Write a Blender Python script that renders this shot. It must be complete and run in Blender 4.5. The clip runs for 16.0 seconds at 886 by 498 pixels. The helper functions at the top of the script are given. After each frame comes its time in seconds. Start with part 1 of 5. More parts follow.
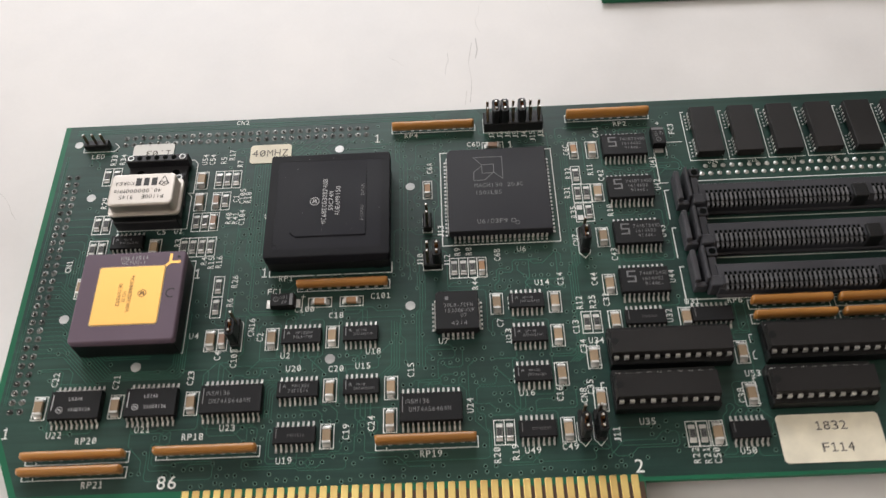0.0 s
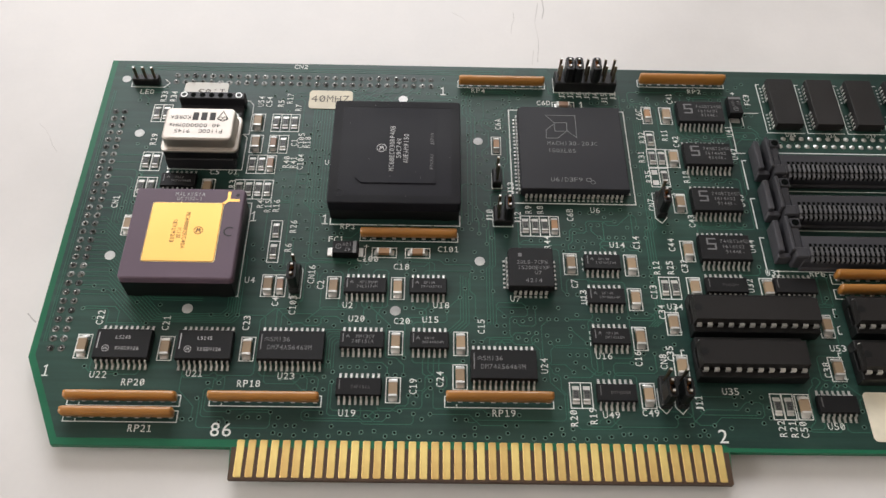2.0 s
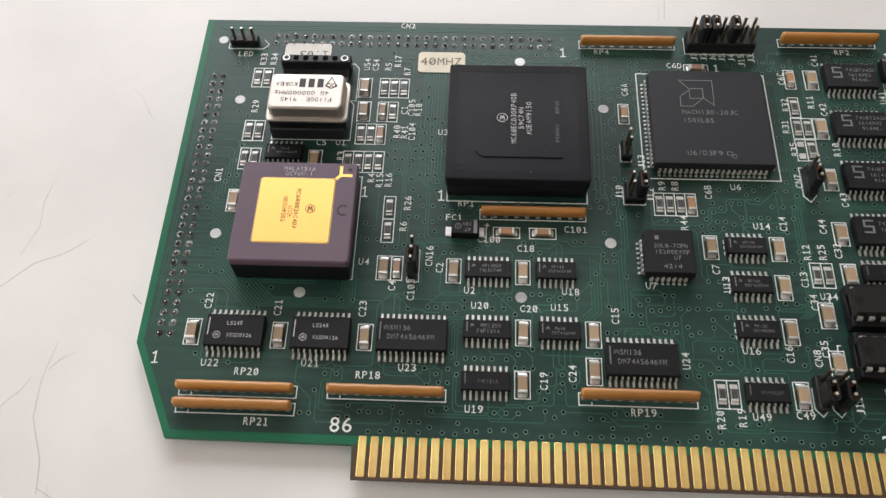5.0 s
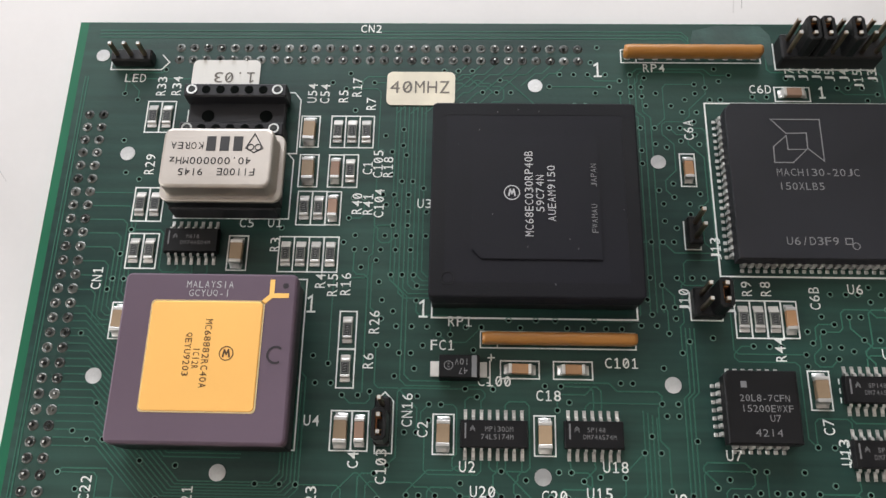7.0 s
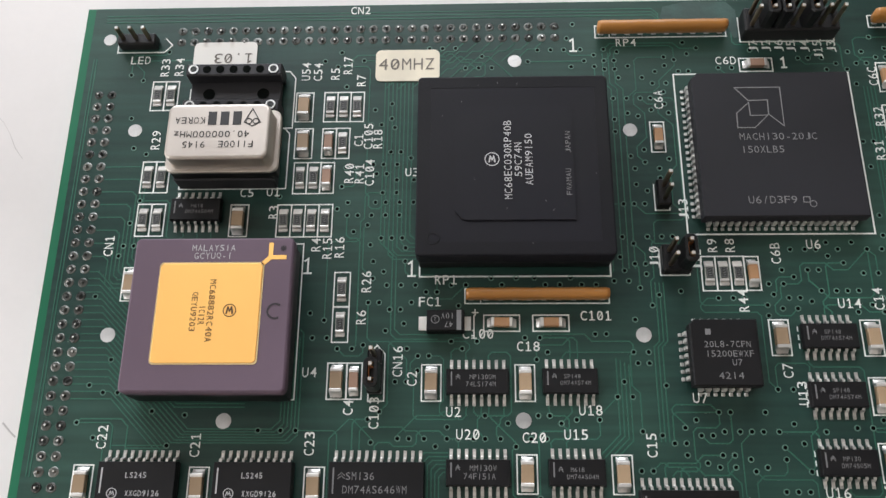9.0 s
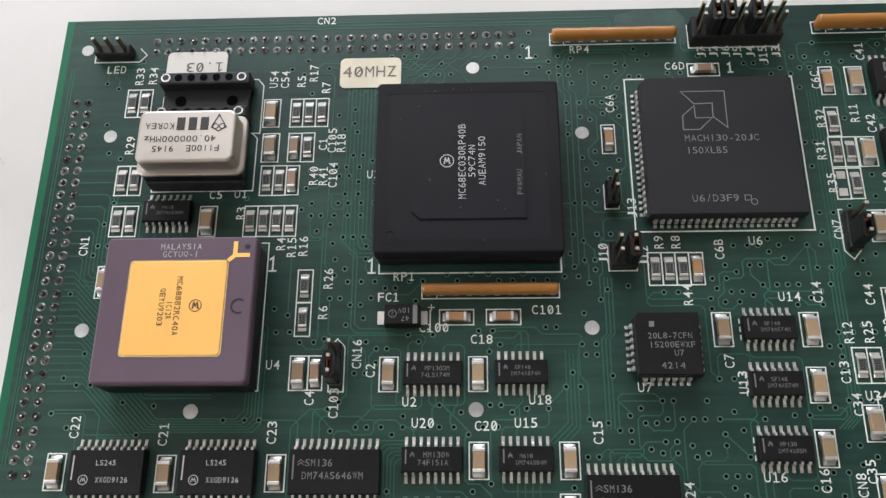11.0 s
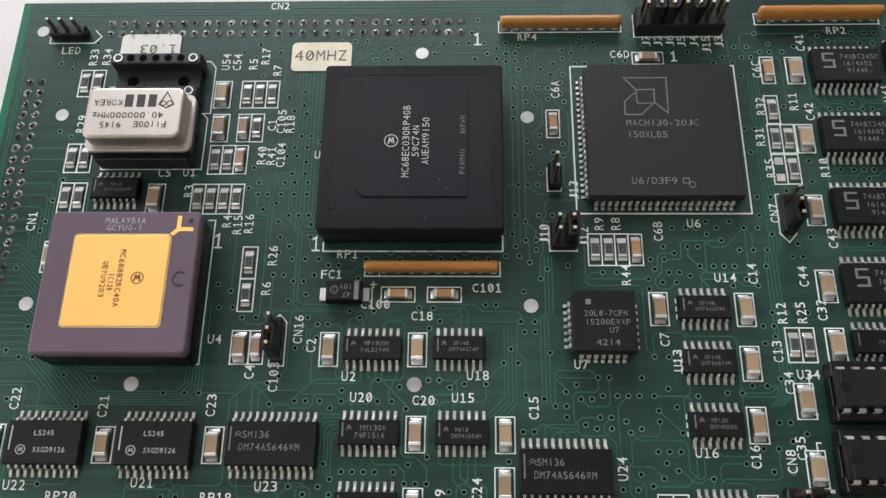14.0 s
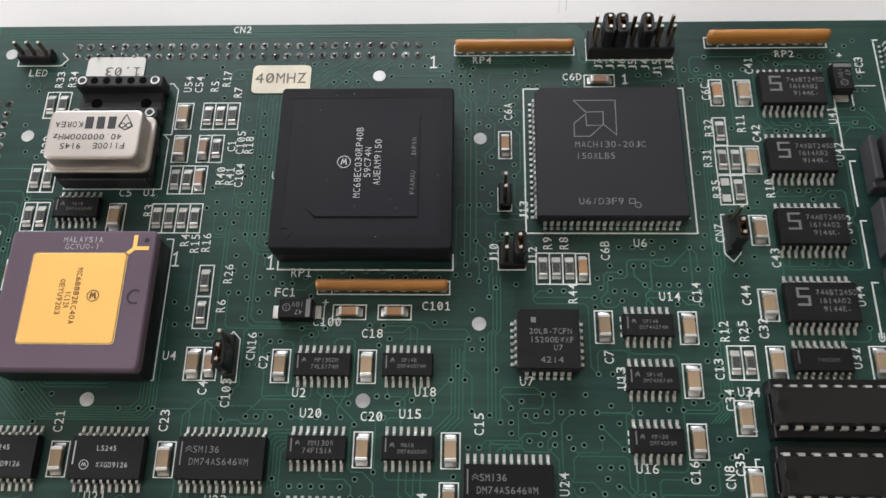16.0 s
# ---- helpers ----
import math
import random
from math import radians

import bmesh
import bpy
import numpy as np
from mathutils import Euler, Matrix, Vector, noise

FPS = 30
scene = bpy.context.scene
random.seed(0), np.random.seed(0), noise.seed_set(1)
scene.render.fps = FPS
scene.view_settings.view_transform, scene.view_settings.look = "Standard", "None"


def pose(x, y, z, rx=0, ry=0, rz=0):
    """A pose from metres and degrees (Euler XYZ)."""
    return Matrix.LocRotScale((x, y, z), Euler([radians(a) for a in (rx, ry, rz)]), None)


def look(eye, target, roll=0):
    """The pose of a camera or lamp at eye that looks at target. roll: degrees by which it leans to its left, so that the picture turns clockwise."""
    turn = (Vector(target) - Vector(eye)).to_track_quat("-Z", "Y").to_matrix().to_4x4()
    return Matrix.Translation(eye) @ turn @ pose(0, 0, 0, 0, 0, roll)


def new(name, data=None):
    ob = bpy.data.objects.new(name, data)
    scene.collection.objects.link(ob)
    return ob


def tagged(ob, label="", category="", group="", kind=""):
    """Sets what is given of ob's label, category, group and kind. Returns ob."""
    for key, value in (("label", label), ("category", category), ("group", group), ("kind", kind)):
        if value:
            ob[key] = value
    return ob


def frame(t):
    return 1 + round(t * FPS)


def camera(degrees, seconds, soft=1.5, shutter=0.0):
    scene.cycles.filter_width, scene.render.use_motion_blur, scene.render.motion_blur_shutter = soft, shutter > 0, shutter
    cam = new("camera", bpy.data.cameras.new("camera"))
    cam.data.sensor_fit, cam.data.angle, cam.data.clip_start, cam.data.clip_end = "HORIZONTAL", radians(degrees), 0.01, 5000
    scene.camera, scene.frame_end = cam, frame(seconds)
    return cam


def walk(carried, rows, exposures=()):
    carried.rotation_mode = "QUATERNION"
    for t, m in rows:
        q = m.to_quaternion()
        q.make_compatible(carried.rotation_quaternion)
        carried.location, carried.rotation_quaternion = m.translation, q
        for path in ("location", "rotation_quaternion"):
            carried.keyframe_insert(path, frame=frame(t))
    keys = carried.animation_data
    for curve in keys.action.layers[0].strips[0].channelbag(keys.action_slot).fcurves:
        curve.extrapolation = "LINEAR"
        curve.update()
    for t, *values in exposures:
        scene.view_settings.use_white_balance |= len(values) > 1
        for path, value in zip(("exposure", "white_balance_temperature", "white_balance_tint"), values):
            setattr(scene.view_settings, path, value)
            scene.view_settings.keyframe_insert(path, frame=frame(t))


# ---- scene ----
cam = camera(54.70, 16.0, soft=1.4, shutter=0.4)
MM = 0.001  # the plan is in millimetres, from the first gold contact of the board
PATH = [
    (0, (67.67, -60.27, 201.51), (64.82, 19.13, 74.27), -4.19),
    (0.2, (64, -75, 189), (23, 1100, -1429), -3.6),
    (0.5, (49.10, -71.51, 188.31), (50.93, 14.86, 65.68), 1.41),
    (0.7, (49, -71, 187), (85, 1061, -1461), 1.7),
    (1, (45.16, -69.84, 187.09), (50.71, 13.64, 62.58), 3.60),
    (1.5, (42.08, -66.22, 184.91), (48.39, 14.97, 58.93), 4.94),
    (2, (41.41, -66.14, 184.59), (43.63, 14.53, 58.15), 2.19),
    (2.5, (50.49, -74.80, 190.97), (51.75, 5.86, 64.50), 1.01),
    (3, (38.84, -76.73, 188.53), (38.64, 3.52, 61.81), 1.38),
    (3.5, (27.10, -64.31, 178.64), (25.72, 12.60, 49.87), 1.59),
    (3.7, (23.69, -62.56, 179.14), (22.12, 13.39, 49.80), 1.39),
    (5.8, (21.77, -22.09, 164.82), (14.32, 44.88, 30.80), -4.64),
    (6, (17.15, -11.38, 158.81), (10.15, 53.65, 23.82), -4.52),
    (6.5, (22.89, 11.74, 145.70), (17.43, 68.77, 7.07), -4.47),
    (7, (21.24, 21.03, 136.11), (16.79, 72.46, -4.73), -4.02),
    (7.5, (20.29, 22.83, 135.85), (15.89, 72.15, -5.74), -4.20),
    (8, (22.46, 22.36, 137.24), (17.85, 71.45, -4.42), -4.63),
    (8.5, (25.57, 17.48, 144.42), (20.41, 67.51, 3.11), -5.59),
    (9, (25.00, 12.70, 144.49), (19.55, 62.78, 3.20), -6.14),
    (11.3, (34.59, 6.05, 150.27), (28.02, 58.86, 10.03), -7.27),
    (11.5, (34.59, 3.37, 149.70), (29.23, 57.77, 10.01), -5.65),
    (12, (38.63, 1.47, 150.57), (33.41, 55.89, 10.89), -5.31),
    (12.5, (39.10, 3.36, 148.05), (33.83, 57.36, 8.20), -5.24),
    (13, (39.37, 2.54, 146.26), (33.96, 56.74, 6.50), -5.37),
    (13.5, (39.83, 1.71, 148.52), (34.86, 55.76, 8.68), -4.92),
    (14, (42.96, 0.65, 149.08), (38.16, 55.46, 9.53), -4.59),
    (14.5, (45.13, -0.79, 154.32), (39.58, 54.51, 14.99), -5.22),
    (15, (50.59, -0.66, 157.73), (45.35, 56.15, 19.01), -4.91),
    (15.5, (56.48, -0.54, 157.76), (51.01, 56.89, 19.29), -4.85),
    (16, (53.36, 0.55, 152.50), (47.61, 57.42, 13.82), -5.21),
]
walk(cam, [(t, look(Vector(eye) * MM, Vector(target) * MM, roll)) for t, eye, target, roll in PATH],
     exposures=[(0.0, -0.02, 6750, 9), (3.7, -0.02, 6750, 9), (6.2, 0.14, 6560, 9), (8.5, 0.14, 6450, 9), (11.3, 0.08, 6430, 8), (16.0, 0.10, 6430, 8)])

# ---- light: an unseen room, a window behind the board, an added fill lamp to its left ----
world = bpy.data.worlds.new("sky")
scene.world = world
world.use_nodes = True
wn = world.node_tree.nodes
sky = wn.new("ShaderNodeTexSky")
sky.sky_type, sky.sun_disc, sky.sun_elevation, sky.sun_rotation = "NISHITA", False, radians(35), radians(20)
wn["Background"].inputs["Strength"].default_value = 0.1
world.node_tree.links.new(sky.outputs[0], wn["Background"].inputs["Color"])


def window_light(name, m, width, height, watts, colour):
    lamp = bpy.data.lights.new(name, "AREA")
    lamp.shape, lamp.size, lamp.size_y, lamp.energy, lamp.color = "RECTANGLE", width, height, watts, colour
    ob = new(name, lamp)
    ob.matrix_world = m
    return ob


window_light("north_window_daylight", look((-0.35, 1.47, 0.92), (-0.35, 0.0, 0.55)), 1.5, 1.0, 31, (0.955, 0.965, 1.03))
# Added fill lamp, no known window there; brightens the left and front.
window_light("west_fill_lamp", look((-1.97, -0.35, 0.85), (0.0, -0.3, 0.3)), 1.7, 1.0, 32, (1.0, 0.962, 0.952))


# ---- materials ----
def material(name, colour, rough=0.5, metal=0.0, scale=400.0, vary=0.12, bump=0.0, bump_scale=3000.0, spec=0.5, coat=0.0):
    """A surface with large and fine variation of its colour, and fine relief. Scales are waves a metre."""
    mat = bpy.data.materials.new(name)
    mat.use_nodes = True
    nt = mat.node_tree
    bsdf = nt.nodes["Principled BSDF"]
    bsdf.inputs["Roughness"].default_value, bsdf.inputs["Metallic"].default_value = rough, metal
    bsdf.inputs["Specular IOR Level"].default_value, bsdf.inputs["Coat Weight"].default_value = spec, coat
    place = nt.nodes.new("ShaderNodeTexCoord")
    big, fine = nt.nodes.new("ShaderNodeTexNoise"), nt.nodes.new("ShaderNodeTexNoise")
    big.inputs["Scale"].default_value, fine.inputs["Scale"].default_value = scale * 0.1, scale * 4
    big.inputs["Detail"].default_value = fine.inputs["Detail"].default_value = 4
    info = nt.nodes.new("ShaderNodeObjectInfo")
    add = nt.nodes.new("ShaderNodeMath")
    add.operation = "ADD"
    mix2 = nt.nodes.new("ShaderNodeMath")
    mix2.operation, mix2.inputs[1].default_value = "MULTIPLY_ADD", 0.25
    ramp = nt.nodes.new("ShaderNodeValToRGB")
    low, high = ramp.color_ramp.elements
    low.position, high.position = 0.55, 1.15
    low.color = (*[c * (1 - vary) for c in colour], 1)
    high.color = (*[min(1, c * (1 + vary)) for c in colour], 1)
    for n in (big, fine):
        nt.links.new(place.outputs["Object"], n.inputs["Vector"])
    nt.links.new(big.outputs["Fac"], add.inputs[0])
    nt.links.new(fine.outputs["Fac"], mix2.inputs[0])
    nt.links.new(info.outputs["Random"], mix2.inputs[2])
    scaled = nt.nodes.new("ShaderNodeMath")
    scaled.operation, scaled.inputs[1].default_value = "MULTIPLY", 0.35
    nt.links.new(mix2.outputs[0], scaled.inputs[0])
    nt.links.new(scaled.outputs[0], add.inputs[1])
    nt.links.new(add.outputs[0], ramp.inputs["Fac"])
    nt.links.new(ramp.outputs["Color"], bsdf.inputs["Base Color"])
    wear = nt.nodes.new("ShaderNodeMapRange")
    wear.inputs["From Min"].default_value, wear.inputs["From Max"].default_value = 0.3, 0.7
    wear.inputs["To Min"].default_value, wear.inputs["To Max"].default_value = rough * 0.82, min(1.0, rough * 1.22)
    nt.links.new(big.outputs["Fac"], wear.inputs["Value"])
    nt.links.new(wear.outputs["Result"], bsdf.inputs["Roughness"])
    if bump:
        relief, grain = nt.nodes.new("ShaderNodeBump"), nt.nodes.new("ShaderNodeTexNoise")
        grain.inputs["Scale"].default_value, grain.inputs["Detail"].default_value = bump_scale, 3
        relief.inputs["Strength"].default_value, relief.inputs["Distance"].default_value = bump, 0.0001
        nt.links.new(place.outputs["Object"], grain.inputs["Vector"])
        nt.links.new(grain.outputs["Fac"], relief.inputs["Height"])
        nt.links.new(relief.outputs["Normal"], bsdf.inputs["Normal"])
    return mat


MASK_BARE = material("solder_mask_over_glass_fibre", (0.010, 0.118, 0.058), 0.42, scale=300, vary=0.22, bump=0.15, spec=0.28)
MASK_PLANE = material("solder_mask_over_copper", (0.0185, 0.0575, 0.0505), 0.40, scale=220, vary=0.42, bump=0.25, bump_scale=1500, spec=0.34)
for node in MASK_PLANE.node_tree.nodes:
    if node.type == "VALTORGB":  # bluish where thin, more olive where the lacquer lies thick
        node.color_ramp.elements[0].color = (0.0098, 0.0335, 0.028, 1)
        node.color_ramp.elements[1].color = (0.027, 0.075, 0.0545, 1)
# the weave of the glass fibre shows as faint bands along the board
nt = MASK_PLANE.node_tree
place_in, weave, band, tint = (nt.nodes.new(k) for k in ("ShaderNodeMapping", "ShaderNodeTexNoise", "ShaderNodeMapRange", "ShaderNodeVectorMath"))
place_in.inputs["Scale"].default_value = (22, 520, 1)
weave.inputs["Scale"].default_value, weave.inputs["Detail"].default_value = 1.0, 3
band.inputs["From Min"].default_value, band.inputs["From Max"].default_value = 0.32, 0.68
band.inputs["To Min"].default_value, band.inputs["To Max"].default_value = 0.78, 1.2
tint.operation = "SCALE"
nt.links.new(next(n for n in nt.nodes if n.type == "TEX_COORD").outputs["Object"], place_in.inputs["Vector"])
nt.links.new(place_in.outputs["Vector"], weave.inputs["Vector"])
nt.links.new(weave.outputs["Fac"], band.inputs["Value"])
nt.links.new(band.outputs["Result"], tint.inputs["Scale"])
nt.links.new(next(n for n in nt.nodes if n.type == "VALTORGB").outputs["Color"], tint.inputs[0])
nt.links.new(tint.outputs["Vector"], nt.nodes["Principled BSDF"].inputs["Base Color"])
MASK_TRACE = material("solder_mask_over_traces", (0.036, 0.122, 0.085), 0.38, scale=260, vary=0.2, spec=0.25)
FIBRE = material("cut_glass_fibre", (0.052, 0.026, 0.012), 0.6, scale=500, vary=0.25, bump=0.2)
SILK = material("white_silkscreen_ink", (0.74, 0.76, 0.72), 0.6, scale=800, vary=0.1)
# The shade inside bores and pin cores is put into this dark colour.
BORE_DARK = material("unlit_bore_dark", (0.016, 0.02, 0.0175), 0.5, scale=1500, vary=0.5)
# Shade in holes and slots, painted as near-black pieces on the surface.
HOLE = material("painted_hole_dark", (0.003, 0.004, 0.0035), 1.0, spec=0.05)
EPOXY = material("black_moulded_epoxy", (0.0062, 0.006, 0.0068), 0.5, scale=500, vary=0.3, bump=0.4, bump_scale=9000, spec=0.25)
EPOXY_GREY = material("grey_black_moulded_epoxy", (0.0106, 0.0106, 0.0134), 0.55, scale=260, vary=0.3, bump=0.3, bump_scale=9000, spec=0.3)
EPOXY_CPU = material("matt_black_moulded_plastic", (0.006, 0.0058, 0.009), 0.58, scale=300, vary=0.4, bump=0.4, bump_scale=7000, spec=0.23)
EPOXY_RIM = material("dusty_black_plastic", (0.0072, 0.007, 0.0098), 0.65, scale=260, vary=0.5, bump=0.5, bump_scale=5000, spec=0.24)
EPOXY_DIP = material("brown_black_moulded_epoxy", (0.0118, 0.0104, 0.01), 0.48, scale=400, vary=0.25, bump=0.4, bump_scale=7000, spec=0.3)
PLASTIC = material("black_socket_plastic", (0.0048, 0.0048, 0.0052), 0.42, scale=500, vary=0.2, bump=0.15, bump_scale=5000, spec=0.35)
PLASTIC_GREY = material("dark_grey_socket_plastic", (0.042, 0.0415, 0.047), 0.5, scale=500, vary=0.25, bump=0.15, bump_scale=5000, spec=0.3)
RIB_GREY = material("pale_grey_contact_rib", (0.11, 0.108, 0.112), 0.5, scale=900, vary=0.3, spec=0.4)
LATCH_GREY = material("near_black_latch_plastic", (0.04, 0.039, 0.044), 0.45, scale=500, vary=0.25, bump=0.15, bump_scale=5000, spec=0.35)
SOCKET_GREY = material("charcoal_socket_plastic", (0.017, 0.0165, 0.0185), 0.45, scale=500, vary=0.2, bump=0.15, bump_scale=5000, spec=0.35)
CERAMIC = material("purple_brown_ceramic", (0.128, 0.088, 0.119), 0.5, scale=350, vary=0.1, bump=0.25, bump_scale=6000, spec=0.35)
CERAMIC_DARK = material("dark_print_on_ceramic", (0.02, 0.015, 0.02), 0.5)
GOLD = material("gold_plated_lid", (0.96, 0.575, 0.187), 0.58, metal=1.0, scale=200, vary=0.06, bump=0.12, bump_scale=2500)
GOLD_EDGE = material("bright_gold_seal_edge", (0.98, 0.78, 0.45), 0.22, metal=1.0)
GOLD_FINGER = material("worn_gold_contact", (0.98, 0.66, 0.25), 0.38, metal=0.8, scale=1400, vary=0.2, bump=0.2, bump_scale=3000)
TIN = material("tinned_lead", (0.74, 0.73, 0.70), 0.36, metal=0.62, scale=1500, vary=0.25, bump=0.4, bump_scale=4000)
DULL_TIN = material("dull_solder_pad", (0.55, 0.55, 0.53), 0.42, metal=0.85, scale=1500, vary=0.25, bump=0.6, bump_scale=2500)
PAD_WHITE = material("solder_filled_hole", (0.55, 0.55, 0.535), 0.5, metal=0.3, scale=900, vary=0.45, bump=0.8, bump_scale=1800)
EYELET_METAL = material("tarnished_solder_eyelet", (0.13, 0.135, 0.125), 0.36, metal=0.85, scale=1500, vary=0.75, bump=0.8, bump_scale=2500)
DARK_PIN = material("tarnished_pin", (0.32, 0.24, 0.165), 0.35, metal=1.0, scale=900, vary=0.3)
CAN = material("brushed_steel_can", (0.54, 0.495, 0.445), 0.46, metal=1.0, scale=500, vary=0.1, bump=0.1, bump_scale=3500)
CAP_TAN = material("tan_ceramic_capacitor", (0.36, 0.255, 0.155), 0.45, scale=1200, vary=0.22)
CAP_ORANGE = material("orange_brown_ceramic_capacitor", (0.40, 0.22, 0.105), 0.45, scale=1200, vary=0.22)
CAP_PINK = material("pinkish_brown_ceramic_capacitor", (0.33, 0.205, 0.14), 0.45, scale=1200, vary=0.2)
RESISTOR = material("black_resistor_glaze", (0.022, 0.027, 0.025), 0.35, scale=900, vary=0.25)
RESISTOR_EDGE = material("pale_alumina_edge", (0.27, 0.28, 0.245), 0.5, scale=900, vary=0.2)
RESIN = material("ochre_dipped_resin", (0.38, 0.162, 0.032), 0.36, scale=350, vary=0.2, bump=0.35, bump_scale=700, coat=0.15)
PAPER = material("cream_paper_sticker", (0.79, 0.73, 0.58), 0.7, scale=1500, vary=0.14, bump=0.2)
PAPER_WHITE = material("off_white_paper_sticker", (0.68, 0.665, 0.62), 0.7, scale=600, vary=0.05, bump=0.2)
INK = material("black_printing_ink", (0.03, 0.03, 0.03), 0.6)
INK_TYPED = material("faded_typed_ink", (0.13, 0.115, 0.095), 0.65, scale=1500, vary=0.4)
INK_BROWN = material("brown_ink_on_gold", (0.10, 0.05, 0.015), 0.5)
MARK_GREY = material("grey_laser_marking", (0.17, 0.17, 0.172), 0.7, scale=900)
MARK_WHITE = material("pale_ink_marking", (0.46, 0.46, 0.46), 0.65, scale=900)
VIA_RIM = material("lacquered_via_rim", (0.10, 0.185, 0.145), 0.4, scale=500, vary=0.35, spec=0.3)
COPPER = material("coppery_spring_contact", (0.80, 0.33, 0.13), 0.3, metal=1.0, scale=900, vary=0.2)
MARK_DIM = material("faint_laser_marking", (0.10, 0.098, 0.096), 0.7, scale=900)
TABLE = material("white_laminate_tabletop", (0.655, 0.634, 0.616), 0.45, scale=190, vary=0.105, bump=0.12, bump_scale=900)
FLUX = material("milky_flux_residue", (0.05, 0.105, 0.09), 0.62, scale=1200, vary=0.4, bump=0.6, bump_scale=1200)
SCRATCH = material("grey_scuff", (0.605, 0.582, 0.56), 0.6, scale=900, vary=0.3)
WALL = material("white_wall_paint", (0.78, 0.77, 0.75), 0.8, scale=3, vary=0.03)
# For unseen ceiling and south wall: beige dims and warms the bounced light.
WARM_BOUNCE = material("beige_bounce_surface", (0.60, 0.555, 0.505), 0.8, scale=3, vary=0.04)
FLOOR = material("grey_brown_floor", (0.30, 0.26, 0.22), 0.6, scale=6, vary=0.15)


# ---- mesh helpers; meshes are made in millimetres ----
def finish(name, bm, mat, parent=None, label="", at=(0, 0, 0), rz=0.0):
    me = bpy.data.meshes.new(name)
    bmesh.ops.recalc_face_normals(bm, faces=bm.faces)
    bm.to_mesh(me)
    bm.free()
    me.transform(Matrix.Scale(MM, 4))
    me.materials.append(mat)
    return place(name, me, parent, label, at, rz)


def place(name, me, parent=None, label="", at=(0, 0, 0), rz=0.0):
    ob = new(name, me)
    ob.location, ob.rotation_euler = Vector(at) * MM, (0, 0, radians(rz))
    ob.parent = parent
    if label:
        tagged(ob, label)
    return ob


def part(name, bm, mat, parent, label="", at=(0, 0, 0), rz=0.0):
    return finish(name, bm, mat, parent, label, at, rz)


def box(bm, x0, x1, y0, y1, z0, z1, bevel=0.0, taper=0.0, segments=1):
    """A box; taper draws its top in on all sides, bevel rounds its edges."""
    one = bmesh.new()
    v = [one.verts.new(p) for p in ((x0, y0, z0), (x1, y0, z0), (x1, y1, z0), (x0, y1, z0),
         (x0 + taper, y0 + taper, z1), (x1 - taper, y0 + taper, z1), (x1 - taper, y1 - taper, z1), (x0 + taper, y1 - taper, z1))]
    for f in ((3, 2, 1, 0), (4, 5, 6, 7), (0, 1, 5, 4), (1, 2, 6, 5), (2, 3, 7, 6), (3, 0, 4, 7)):
        one.faces.new([v[i] for i in f])
    if bevel:
        bmesh.ops.bevel(one, geom=one.edges[:], offset=bevel, segments=segments, profile=0.5, affect="EDGES")
    merge(bm, one)
    return bm


def merge(bm, one, m=Matrix()):
    made = {v: bm.verts.new(m @ v.co) for v in one.verts}
    for f in one.faces:
        bm.faces.new([made[v] for v in f.verts])
    one.free()


def prism(bm, outline, z0, z1):
    """A plate with the given outline, counter-clockwise."""
    low, high = [bm.verts.new((x, y, z0)) for x, y in outline], [bm.verts.new((x, y, z1)) for x, y in outline]
    bm.faces.new(low[::-1]), bm.faces.new(high)
    for i in range(len(outline)):
        j = (i + 1) % len(outline)
        bm.faces.new((low[i], low[j], high[j], high[i]))
    return bm


def rounded(x0, x1, y0, y1, r, n=4):
    out = []
    for cx, cy, a0 in ((x1 - r, y0 + r, -90), (x1 - r, y1 - r, 0), (x0 + r, y1 - r, 90), (x0 + r, y0 + r, 180)):
        out += [(cx + r * math.cos(radians(a0 + 90 * k / n)), cy + r * math.sin(radians(a0 + 90 * k / n))) for k in range(n + 1)]
    return out


def loft(bm, x0, x1, y0, y1, r, steps, n=5):
    """A rounded plate drawn through steps of (inset, z), from its foot to its top."""
    loops = [[bm.verts.new((x, y, z)) for x, y in rounded(x0 + i, x1 - i, y0 + i, y1 - i, max(r - i, 0.05), n)] for i, z in steps]
    bm.faces.new(loops[0][::-1]), bm.faces.new(loops[-1])
    for a, b in zip(loops, loops[1:]):
        for k in range(len(a)):
            j = (k + 1) % len(a)
            bm.faces.new((a[k], a[j], b[j], b[k]))
    return bm


def disc(bm, x, y, r, z0, z1, n=16, dome=0.0):
    out = [(x + r * math.cos(2 * math.pi * k / n), y + r * math.sin(2 * math.pi * k / n)) for k in range(n)]
    prism(bm, out, z0, z1)
    if dome:
        rim = [bm.verts.new((x + 0.97 * (a - x), y + 0.97 * (b - y), z1 + 0.001)) for a, b in out]
        top = bm.verts.new((x, y, z1 + dome))
        for k in range(n):
            bm.faces.new((rim[k], rim[(k + 1) % n], top))
    return bm


def ring(bm, x, y, r0, r1, z0, z1, n=16):
    a = [(math.cos(2 * math.pi * k / n), math.sin(2 * math.pi * k / n)) for k in range(n)]
    loops = [[bm.verts.new((x + r * c, y + r * s, z)) for c, s in a] for r, z in ((r0, z0), (r1, z0), (r1, z1), (r0, z1))]
    for k in range(n):
        j = (k + 1) % n
        for q in range(4):
            bm.faces.new((loops[q][k], loops[q][j], loops[(q + 1) % 4][j], loops[(q + 1) % 4][k]))
    return bm


